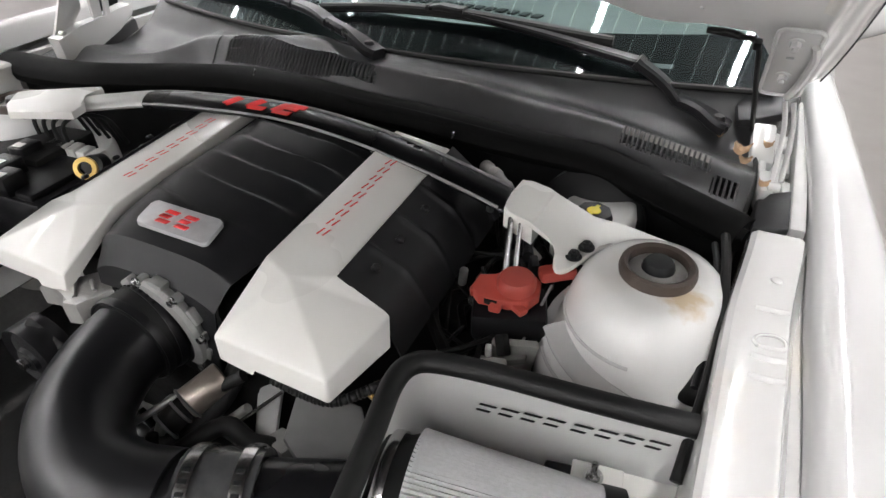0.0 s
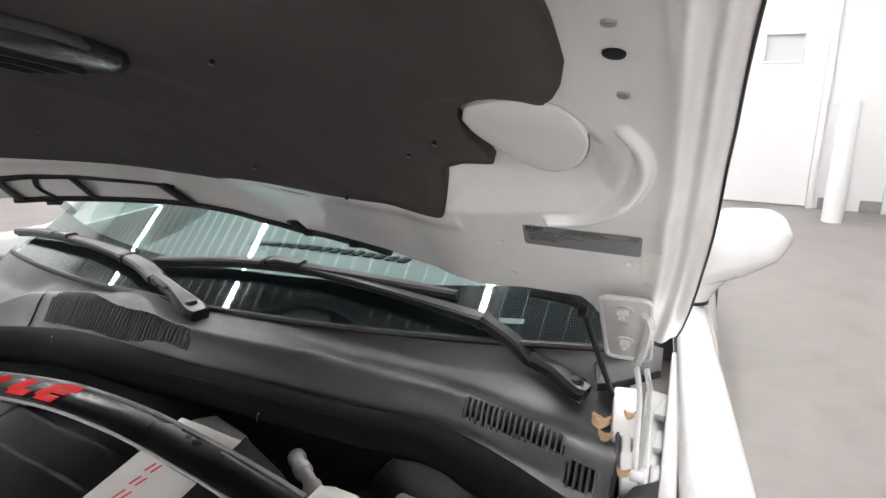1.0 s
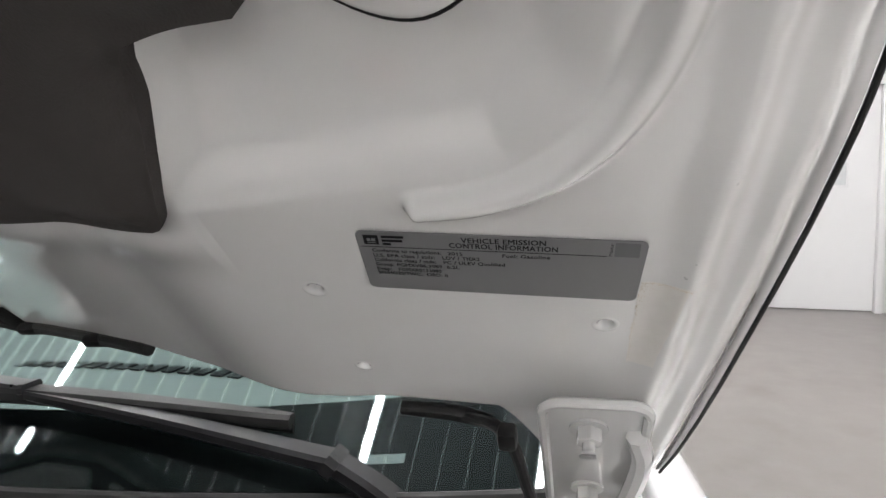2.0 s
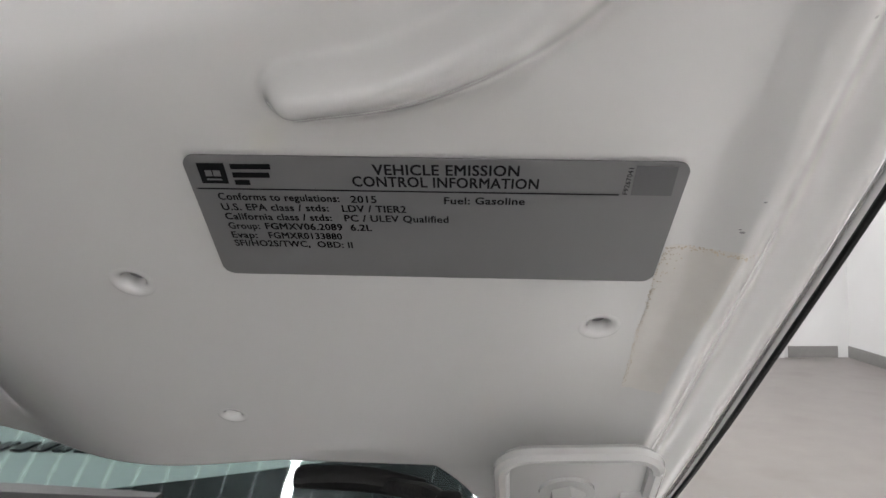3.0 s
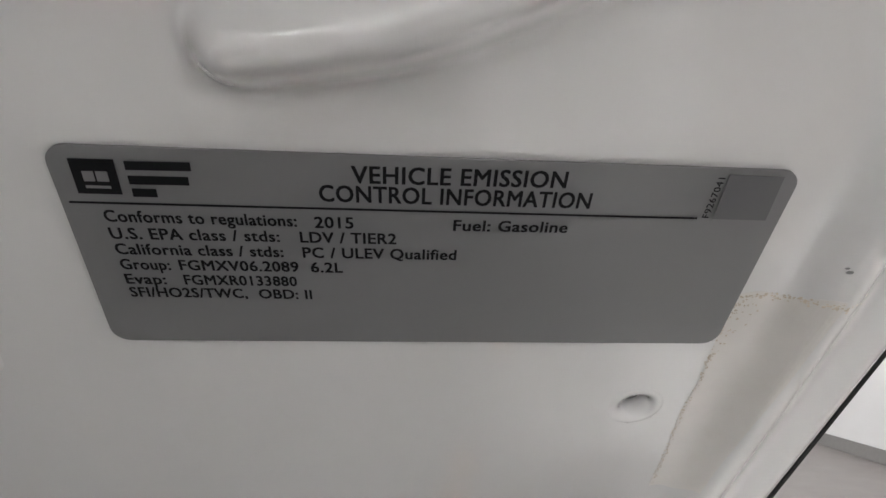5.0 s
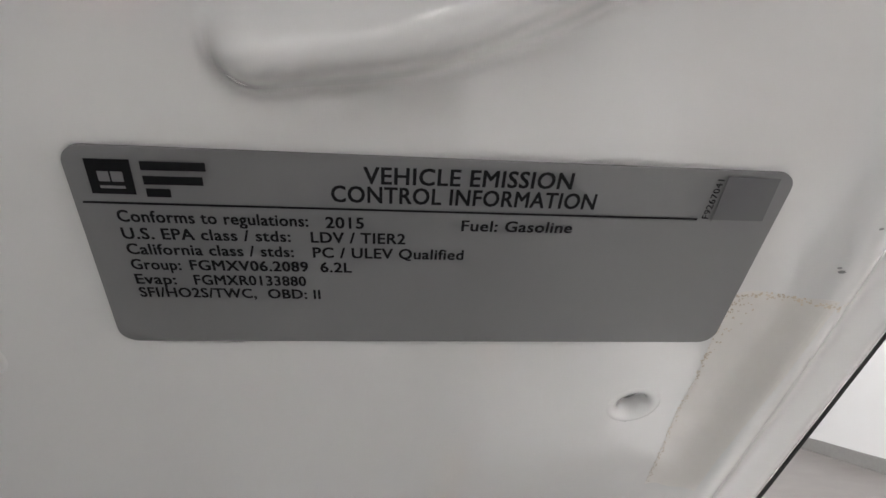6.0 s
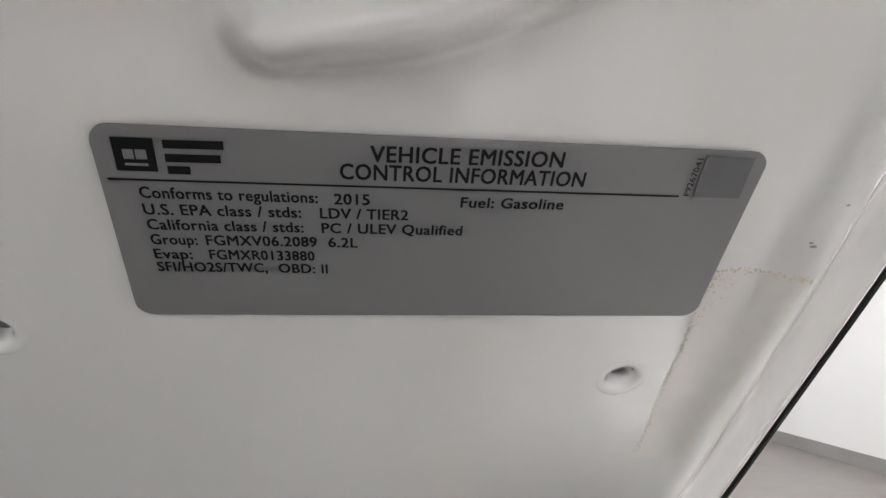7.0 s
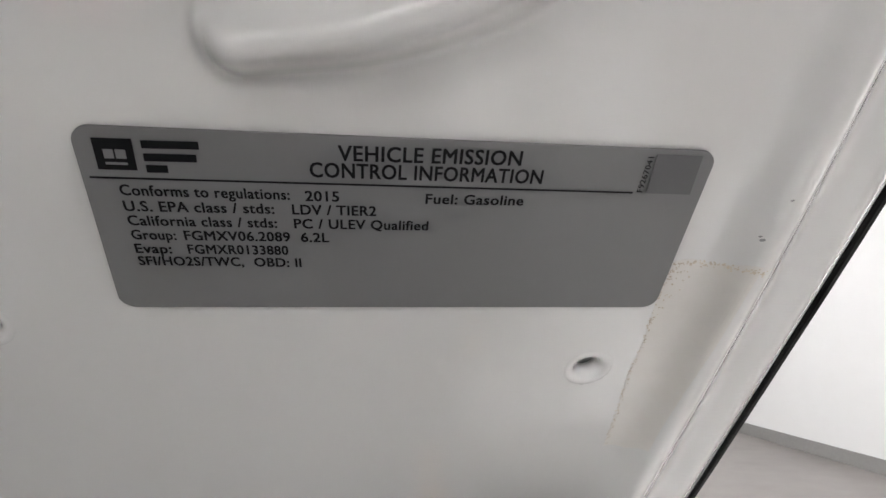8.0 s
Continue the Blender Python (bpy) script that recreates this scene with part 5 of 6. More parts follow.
# ---- wipers ----
def wiper(base, knee, joint, blade_a, blade_b, blade_c):
    w = thing("windscreen_wiper", "black windscreen wiper lying at the foot of the glass", "wiper", base, "wipers")
    base, knee, joint = Vector(base), Vector(knee), Vector(joint)
    a, b, c = Vector(blade_a), Vector(blade_b), Vector(blade_c)
    bm = B()
    ribbon(bm, glide([base + (base - knee) * 0.22, base, base.lerp(knee, 0.5) + Vector((0, 0, 0.004)), knee]), lambda s: (0.024 + 0.016 * math.sin(math.pi * min(1, s * 1.3 + 0.15)), 0.022))
    part("arm_head", bm, WIPER, w)
    bm = B()
    lathe(bm, [(0, 0.006), (0.008, 0.005), (0.011, 0.0), (0.012, -0.012)], base + Vector((0, 0, 0.010)), n=20)
    part("pivot_cap", bm, BLACK, w)
    bm = B()
    ribbon(bm, glide([knee, knee.lerp(joint, 0.4) + Vector((0, 0, 0.006)), joint]), lambda s: (0.034 - 0.006 * s, 0.017))
    part("arm", bm, WIPER, w)
    bm = B()
    ribbon(bm, [joint + (knee - joint).normalized() * 0.008, joint, joint + (joint - knee).normalized() * 0.004], lambda s: (0.036, 0.021))
    part("clip", bm, BLACK, w)
    bm = B()
    ribbon(bm, glide([joint, joint.lerp(b, 0.5) + Vector((0, 0, 0.006)), b + Vector((0, 0, 0.006))]), lambda s: (0.028 - 0.012 * s, 0.014 - 0.004 * s))
    part("arm_rod", bm, WIPER, w)
    line = glide([a, a.lerp(b, 0.5) + Vector((0, 0, 0.006)), b + Vector((0, 0, 0.002)), b.lerp(c, 0.5) + Vector((0, 0, 0.003)), c])
    bm = B()
    ribbon(bm, line, lambda s: (0.026 * (0.55 + 0.45 * math.sin(math.pi * s) ** 0.5), 0.015))
    blade = part("blade", bm, RUBBER, w, "rubber wiper blade")
    bm = B()
    ribbon(bm, [p + Vector((0, 0.003, -0.008)) for p in line], lambda s: (0.004, 0.010))
    part("lip", bm, RUBBER, blade)
    d = (c - a).normalized()
    bm = B()
    ribbon(bm, [b - d * 0.034 + Vector((0, 0, 0.006)), b - d * 0.01 + Vector((0, 0, 0.011)), b + d * 0.034 + Vector((0, 0, 0.007))], lambda s: (0.026, 0.012))
    bracket = part("blade_bracket", bm, WIPER, w, "satin grey bracket on the blade")
    for e in (-0.036, 0.036):
        bm = B()
        ribbon(bm, [b + d * (e - 0.003) + Vector((0, 0, 0.008)), b + d * (e + 0.003) + Vector((0, 0, 0.008))], lambda s: (0.0268, 0.0125))
        part("bracket_seam", bm, BLACK, bracket)
    return w


wiper((0.588, 1.084, 0.963), (0.515, 1.106, 0.984), (0.440, 1.104, 1.040), (-0.228, 1.118, 1.060), (0.06, 1.131, 1.074), (0.385, 1.141, 1.058))
wiper((-0.047, 1.013, 1.026), (-0.17, 1.060, 1.050), (-0.290, 1.105, 1.064), (-0.86, 1.262, 1.028), (-0.58, 1.188, 1.056), (-0.30, 1.122, 1.062))

# washer hose from the hood lip down to the bay corner
hose = thing("washer_hose", "thin black washer hose hanging from the hood lip", "hose", (0.65, 0.95, 0.93))
bm = B()
sweep(bm, glide([hood_at(0.545, -0.030, -0.004), hood_at(0.585, -0.030, -0.008), (0.612, 0.950, 1.140), (0.622, 0.975, 1.095), (0.634, 1.035, 1.015), (0.641, 1.070, 0.968), (0.652, 1.035, 0.950), (0.659, 0.99, 0.943), (0.661, 0.93, 0.935), (0.655, 0.86, 0.90)]), 0.0037, 10)
part("tube", bm, RUBBER, hose)
bm = B()
sweep(bm, glide([hood_at(0.545, -0.030, -0.003), hood_at(0.575, -0.027, -0.005), hood_at(0.60, -0.034, -0.008)]), 0.0046, 10, 0.7)
box(bm, (0.613, 0.950, 1.138), (0.011, 0.011, 0.015), (30, 0, 0), 0.003)
part("elbow", bm, RUBBER, hose)

# dry leaf bits in the corner
random.seed(4)
for n, (x, y, z) in enumerate(((0.634, 1.022, 0.958), (0.672, 0.925, 0.955), (0.642, 1.000, 0.950), (0.668, 1.03, 0.968), (0.596, 1.070, 0.952))):
    bm = B()
    s = (0.012, 0.007, 0.009, 0.007, 0.005)[n]
    sheet(bm, lambda u, v: Vector((x + s * u + random.uniform(-1, 1) * s * 0.14, y + s * 0.7 * v * (1 - 0.5 * u * u), z + s * (0.6 * u * u - 0.5 * v * v + random.uniform(-0.2, 0.2)) + 0.3 * s * v)), span(-1, 1, 6), span(-1, 1, 5), 0.0006)
    solo("dry_leaf", bm, DRY_LEAF, "crumpled brown dry leaf caught by the cowl corner", "leaf", group="dry leaves")

# ---- engine ----
engine = thing("engine", "V8 engine under black and white plastic covers", "engine", (0, 0.6, 0.5))
CX = -0.004


def dome(u, v):
    """Top cover between the two strips: u across (-1..1), v from front foot to back."""
    y = table([(0, 0.385), (0.12, 0.402), (0.24, 0.430), (0.5, 0.56), (1, 0.80)], v)
    z = table([(0, 0.80), (0.12, 0.925), (0.24, 0.955), (0.5, 0.978), (1, 0.985)], v)
    w = table([(0, 0.100), (0.2, 0.110), (0.34, 0.128), (1, 0.130)], v)
    ph = (5.2 * (v - 0.40) / 0.60 + 0.35 * u - 0.25 * u * u) % 1.0
    wave = 0.013 * ((ph / 0.82 if ph < 0.82 else (1 - ph) / 0.18) - 0.5) * smooth_step(0.36, 0.46, v) * (1 - u ** 6)
    return Vector((CX + u * w, y, z - 0.022 * u ** 4 + wave * 0.7))


cover = part("intake_cover", sheet(B(), dome, span(-1, 1, 28), span(0, 1, 150), 0.003), BLACK, engine, "ribbed black intake cover")
part("cover_skirt", box(B(), (CX, 0.60, 0.835), (0.40, 0.36, 0.13), bevel=0.02), DIRTY_BLACK, engine)

badge = part("badge_plate", prism(B(), rounded(0.126, 0.046, 0.008), lambda a, b, c: Vector((CX + a - 0.14 * b, 0.471 + b * 0.95, 0.9645 + 0.16 * b + c)), 0.006, 0.002), BADGE, engine, "brushed plate with red emblem shapes")
for dx in (-0.022, 0.012):
    for k, (sx, sy, w) in enumerate(((0.004, 0.009, 0.024), (-0.002, 0.0, 0.020), (0.0, -0.009, 0.024))):
        bm = B()
        prism(bm, [(dx + sx - w / 2, sy - 0.003), (dx + sx + w / 2 - 0.004, sy - 0.003), (dx + sx + w / 2, sy + 0.003), (dx + sx - w / 2 + 0.004, sy + 0.003)], lambda a, b, c: Vector((CX + a - 0.14 * b, 0.471 + b, 0.9700 + 0.16 * b + c)), 0.0022, 0.0006)
        part("emblem_bar", bm, RED_INK, badge, "red emblem bar")


def coil_cover(side):
    """White cover: a flat strip that widens into a faceted wedge at the front."""
    def P(x, y, z):
        return (CX + side * (x - CX), y, z)
    bm = B()
    top = [P(0.133, 0.80, 0.985), P(0.231, 0.80, 0.972), P(0.133, 0.475, 0.955), P(0.185, 0.455, 0.955), P(0.236, 0.487, 0.948), P(0.128, 0.372, 0.906), P(0.290, 0.372, 0.906), P(0.303, 0.488, 0.915)]
    v = [bm.verts.new(p) for p in top]
    a, b, c, m, d, e, f, g = v
    low = {}

    def drop(q, dz, dx=0.0, dy=0.0):
        w = bm.verts.new(q.co + Vector((dx * side, dy, -dz)))
        return w
    e2, f2, g2 = drop(e, 0.032, 0.004, -0.004), drop(f, 0.030, 0.002, -0.004), drop(g, 0.030, 0.012, -0.022)
    n1, n2 = bm.verts.new(P(0.185, 0.366, 0.872)), bm.verts.new(P(0.190, 0.367, 0.880))
    c2, d2, a2, b2 = drop(c, 0.02), drop(d, 0.02), drop(a, 0.02), drop(b, 0.02)
    for q in ((a, b, d, m, c), (c, m, e), (m, f, e), (m, d, g), (m, g, f), (e, f, f2, n2, n1, e2), (f, g, g2, f2), (c, e, e2, c2), (g, d, d2, g2), (a, c, c2, a2), (b, a, a2, b2), (d, b, b2, d2)):
        bm.faces.new(q)
    bmesh.ops.recalc_face_normals(bm, faces=bm.faces)
    edges = [k for k in bm.edges if len(k.link_faces) == 2 and k.calc_face_angle(0) > 0.15]
    bmesh.ops.bevel(bm, geom=edges, offset=0.0035, segments=3, affect="EDGES", profile=0.5)
    cc = part("coil_cover", bm, COVER_WHITE, engine, "white faceted coil cover", 28)
    # red maker's script drawn as plain strokes along the strip
    for k in range(9):
        y = 0.542 + 0.0215 * k
        z = 0.955 + (y - 0.475) * 0.0923 + 0.0035 - 0.004
        mid = CX + side * (0.174 - CX)
        for off in (-0.0045, 0.0045):
            bm = prism(B(), [(-0.0012, -0.0068), (0.0012, -0.0068), (0.0012, 0.0068), (-0.0012, 0.0068)], lambda a, b, c: Vector((mid + off + a + 0.25 * b, y + b, z + 0.0002 + 0.0923 * b + c)), 0.0005)
            part("script_stroke", bm, RED_INK, cc, "thin red bar")
    # black ribbed shoulder outside the strip
    bm = B()
    sheet(bm, lambda y, s: Vector(P(0.234 + 0.082 * s, y, 0.953 + (y - 0.5) * 0.08 - 0.038 * min(s, 0.6) / 0.6 - 0.20 * max(0.0, s - 0.6) ** 1.2 + smooth_step(0.02, 0.10, s) * 0.0042 * sum(math.exp(-((y - c - 0.02 * s) / 0.0045) ** 2) for c in (0.548, 0.618, 0.688, 0.758)))), span(0.485, 0.80, 120), span(0, 1, 12), 0.003)
    part("shoulder_cover", bm, BLACK, engine, "black ribbed plastic shoulder")
    for y in (0.525, 0.585, 0.655):
        part("cap_nut", lathe(B(), [(0.006, -0.002), (0.006, 0.002), (0.004, 0.004), (0, 0.0045)], P(0.262, y, 0.9415 + (y - 0.5) * 0.08), (0.35 * side, 0, 0.93), 14), BLACK, engine)
    return cc


coil_cover(1)
coil_cover(-1)

# throttle body and front of the engine
bm = B()
lathe(bm, [(0.058, -0.002), (0.070, 0.0), (0.073, 0.006), (0.072, 0.012), (0.069, 0.016), (0.070, 0.024), (0.074, 0.028), (0.075, 0.034), (0.075, 0.048), (0.070, 0.054), (0.05, 0.056)], (0.010, 0.390, 0.856), (0.1, 1, 0.05), 48)
tb = part("throttle_body", bm, CASTING, engine, "cast aluminium throttle body")
for k in range(11):
    a = radians(-40 + 24 * k)
    bm = B()
    box(bm, (0.010 + 0.071 * math.cos(a), 0.397, 0.856 + 0.071 * math.sin(a)), (0.012 + 0.004 * (k % 2), 0.016, 0.013 + 0.010 * (k % 2)), (0, -math.degrees(a), 0), 0.003)
    part("lug", bm, CASTING, tb)
    if k % 2 == 0:
        part("bolt", hex_bolt(B(), (0.010 + 0.072 * math.cos(a), 0.389, 0.856 + 0.072 * math.sin(a)), (0, -1, 0), 0.0055, 0.005), CHROME, tb, "bright bolt")
bm = B()
prism(bm, [(-0.205, 0.366), (-0.150, 0.394), (-0.120, 0.440), (-0.060, 0.448), (-0.075, 0.400), (-0.10, 0.352), (-0.125, 0.348), (-0.15, 0.372)], lambda a, b, c: Vector((a, b, 0.835 + 0.12 * (a + 0.2) + c)), 0.036, 0.007)
tm = part("throttle_motor", bm, ALU, engine, "ribbed aluminium casting")
for k in range(4):
    bm = B()
    sweep(bm, [Vector((-0.145 + 0.02 * k, 0.385 + 0.012 * k, 0.8795 + 0.0024 * k)), Vector((-0.115 + 0.016 * k, 0.362 + 0.02 * k, 0.8815 + 0.0024 * k))], 0.003, 8)
    part("rib", bm, ALU, tm)
part("front_cover", box(B(), (0, 0.42, 0.68), (0.36, 0.08, 0.26), bevel=0.03), DIRTY_BLACK, engine)
for x, y, z, r, m in ((-0.20, 0.33, 0.775, 0.052, BLACK), (0.02, 0.36, 0.66, 0.07, STEEL), (0.17, 0.35, 0.70, 0.05, BLACK), (-0.11, 0.34, 0.70, 0.035, STEEL)):
    bm = B()
    lathe(bm, [(0, -0.026), (r * 0.35, -0.026), (r * 0.4, -0.02), (r * 0.8, -0.016), (r, -0.022), (r, 0.02), (r * 0.7, 0.025), (0, 0.025)], (x, y, z), (0, 1, 0), 36)
    part("pulley", bm, m, engine)
    part("pulley_bolt", hex_bolt(B(), (x, y - 0.024, z), (0, -1, 0), 0.009, 0.01), CHROME, engine)
bm = B()
sweep(bm, glide([(-0.20, 0.33, 0.829), (-0.05, 0.335, 0.74), (0.10, 0.335, 0.755), (0.21, 0.33, 0.70), (0.10, 0.33, 0.62), (-0.1, 0.33, 0.6), (-0.25, 0.33, 0.75), (-0.20, 0.33, 0.829)]), 0.008, 6, 0.4)
part("drive_belt", bm, RUBBER, engine)
for a, b, r, m in (((0.088, 0.300, 0.80), (0.098, 0.335, 0.815), 0.017, DIRTY_BLACK), ((0.096, 0.328, 0.812), (0.116, 0.378, 0.826), 0.021, BRONZED), ((0.062, 0.279, 0.815), (0.110, 0.370, 0.835), 0.0045, STEEL)):
    part("pipe_fitting", rod(B(), a, b, r, n=24, bevel=0.003), m, engine)
for at, way, r in (((0.094, 0.320, 0.809), (0.3, 0.9, 0.3), 0.0185), ((0.097, 0.331, 0.813), (0.3, 0.9, 0.3), 0.0225), ((0.088, 0.30, 0.80), (0.3, 0.9, 0.3), 0.0195)):
    part("collar", lathe(B(), [(r, -0.002), (r + 0.002, 0), (r, 0.002)], at, way, 24), STEEL, engine)
random.seed(3)
for k in range(14):
    p = Vector((random.uniform(0.04, 0.20), random.uniform(0.27, 0.36), random.uniform(0.74, 0.79)))
    part("front_fitting", rod(B(), p, p + Vector((random.uniform(-0.03, 0.03), random.uniform(-0.02, 0.02), random.uniform(0.005, 0.025))), random.uniform(0.003, 0.009), n=10, bevel=0.001), random.choice((STEEL, ALU, BLACK, DIRTY_BLACK)), engine)
for pts, r, m in (([(0.10, 0.27, 0.77), (0.15, 0.33, 0.80), (0.20, 0.33, 0.795), (0.24, 0.36, 0.78)], 0.012, RUBBER), ([(0.05, 0.30, 0.76), (0.09, 0.34, 0.80), (0.15, 0.38, 0.84)], 0.008, RUBBER), ([(0.0, 0.30, 0.74), (0.08, 0.30, 0.76), (0.12, 0.36, 0.80), (0.12, 0.42, 0.84)], 0.014, RUBBER)):
    part("hose", sweep(B(), glide(pts), r, 12), m, engine)
bm = B()
prism(bm, [(0.150, 0.395), (0.178, 0.415), (0.212, 0.345), (0.196, 0.322)], lambda a, b, c: Vector((a, b, 0.775 + 0.5 * (b - 0.36) + c)), 0.010, 0.003)
part("alternator_bracket", bm, DULL_METAL, engine, "dusty metal bracket")
bm = B()
prism(bm, [(0.204, 0.338), (0.216, 0.362), (0.250, 0.360), (0.240, 0.330)], lambda a, b, c: Vector((a, b, 0.770 + c)), 0.03, 0.003)
part("alternator_casing", bm, ALU, engine)
bm = B()
prism(bm, [(0.196, 0.425), (0.290, 0.425), (0.322, 0.390), (0.316, 0.346), (0.272, 0.326), (0.232, 0.345)], lambda a, b, c: Vector((a, b, 0.796 + c)), 0.012, 0.004)
part("grey_cover", bm, GREY_PLASTIC, engine, "grey plastic cover")
bm = B()
rod(bm, (0.160, 0.330, 0.80), (0.186, 0.400, 0.806), 0.0022, n=8)
part("thin_rod", bm, CHROME, engine, "thin bright rod")
bm = B()
sweep(bm, glide([(0.20, 0.380, 0.858), (0.245, 0.380, 0.855), (0.285, 0.384, 0.858), (0.318, 0.41, 0.868), (0.335, 0.45, 0.86)], 20), lambda s: 0.0062 + 0.0010 * math.sin(300 * s), 12)
part("corrugated_loom", bm, RUBBER, engine, "black corrugated loom")
for k, (p, q) in enumerate((((0.312, 0.415, 0.845), (0.318, 0.436, 0.852)), ((0.322, 0.405, 0.835), (0.328, 0.420, 0.840)))):
    part("coil_lead", rod(B(), p, q, 0.0075, n=12, bevel=0.002), (BRASS, RED)[k], engine)

# loom and dark clutter right of the engine
clutter = thing("wiring_loom", "tangle of dark cables and hoses beside the engine", "cables", (0.36, 0.62, 0.75))
random.seed(11)
for k in range(26):
    x, y, z = random.uniform(0.32, 0.42), random.uniform(0.50, 0.86), random.uniform(0.76, 0.86)
    pts = [Vector((x, y, z)) + Vector((random.uniform(-0.05, 0.05), 0.06 * i - 0.09, random.uniform(-0.035, 0.03))) for i in range(4)]
    part("cable", sweep(B(), glide(pts), random.choice((0.003, 0.004, 0.006, 0.009)), 8), random.choice((RUBBER, RUBBER, BLACK, DIRTY_BLACK)), clutter)
for k in range(9):
    x, y, z = random.uniform(0.33, 0.43), random.uniform(0.50, 0.82), random.uniform(0.79, 0.86)
    bm = box(B(), (x, y, z), (random.uniform(0.012, 0.03), random.uniform(0.012, 0.03), random.uniform(0.012, 0.03)), [random.uniform(-40, 40) for _ in range(3)], 0.003)
    part("connector", bm, random.choice((BLACK, BLACK, ALU, DIRTY_BLACK)), clutter)
part("loom_tray", box(B(), (0.38, 0.66, 0.70), (0.16, 0.5, 0.08), (0, 0, 4), 0.02), DIRTY_BLACK, clutter)
for x, y, z in ((0.315, 0.76, 0.905), (0.345, 0.80, 0.90), (0.33, 0.63, 0.865)):
    part("bright_fitting", rod(B(), (x, y, z), (x + 0.006, y - 0.006, z + 0.03), 0.006, n=10, bevel=0.001), STEEL, clutter)

plug = thing("white_connector", "white plastic cable connector beside the strut tower", "connector", (0.41, 0.545, 0.8))
part("housing", box(B(), (0.412, 0.540, 0.815), (0.040, 0.030, 0.026), (0, 0, 14), 0.004), RESERVOIR, plug)
part("latch", box(B(), (0.404, 0.552, 0.835), (0.008, 0.010, 0.026), (12, 0, 14), 0.002), RESERVOIR, plug)
part("lead", sweep(B(), glide([(0.395, 0.535, 0.81), (0.37, 0.52, 0.80), (0.35, 0.53, 0.77)]), 0.004, 8), RUBBER, plug)

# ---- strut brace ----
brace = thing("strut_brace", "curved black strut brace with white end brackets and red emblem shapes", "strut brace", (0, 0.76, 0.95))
BAR = glide([(-0.50, 0.672, 0.962), (-0.43, 0.708, 0.968), (-0.32, 0.750, 0.976), (-0.10, 0.775, 0.984), (0.06, 0.770, 0.981), (0.20, 0.752, 0.971), (0.30, 0.738, 0.958), (0.40, 0.722, 0.942)], 8)
bm = B()
sweep(bm, BAR, 0.0275, 16, 0.42, up=(0, 0, 1))
barp = part("bar", bm, BAR_BLACK, brace, "satin black oval bar")
for off, z, r, mat in ((0.0258, 0.006, 0.0032, CASTING), (-0.0262, 0.002, 0.0024, CASTING)):
    bm = B()
    sweep(bm, [p + Vector((0, off, z)) for p in BAR[6:-4]], r, 8)
    part("edge_bead", bm, mat, barp, "grey bead along the bar")


bm = B()
sweep(bm, [p + Vector((0, 0, 0.0008)) for p in BAR[2:15]], 0.0285, 16, 0.42, up=(0, 0, 1))
part("end_sleeve", bm, BEAD, barp, "pale grey sleeve at the bar's end")


def bar_top(x, b):
    for p, q in zip(BAR, BAR[1:]):
        if p.x <= x <= q.x:
            c = p.lerp(q, (x - p.x) / (q.x - p.x))
            return c + Vector((0, b, 0.0125 - 4.5 * b * b))
    return BAR[-1]


for x0, foot in ((-0.190, 0), (-0.142, 1), (-0.090, 2)):
    bm = B()
    pts = [bar_top(x0 + 0.022 + s * -0.010, 0.012 - 0.030 * s) for s in span(0, 1, 6)]
    sweep(bm, pts, 0.0105, 6, 0.10, up=(0, 0, 1))
    if foot:
        sweep(bm, [bar_top(x0 + 0.012 + k * 0.033, -0.017) for k in span(0, 1, 5)], 0.0078, 6, 0.10, up=(0, 0, 1))
    if foot == 2:
        sweep(bm, [bar_top(x0 + 0.016 + k * 0.034, -0.002) for k in span(0, 1, 5)], 0.0058, 6, 0.10, up=(0, 0, 1))
        sweep(bm, [bar_top(x0 + 0.022 + k * 0.036, 0.011) for k in span(0, 1, 5)], 0.0078, 6, 0.10, up=(0, 0, 1))
    part("emblem_shape", bm, EMBLEM_RED, barp, "red painted emblem shape")


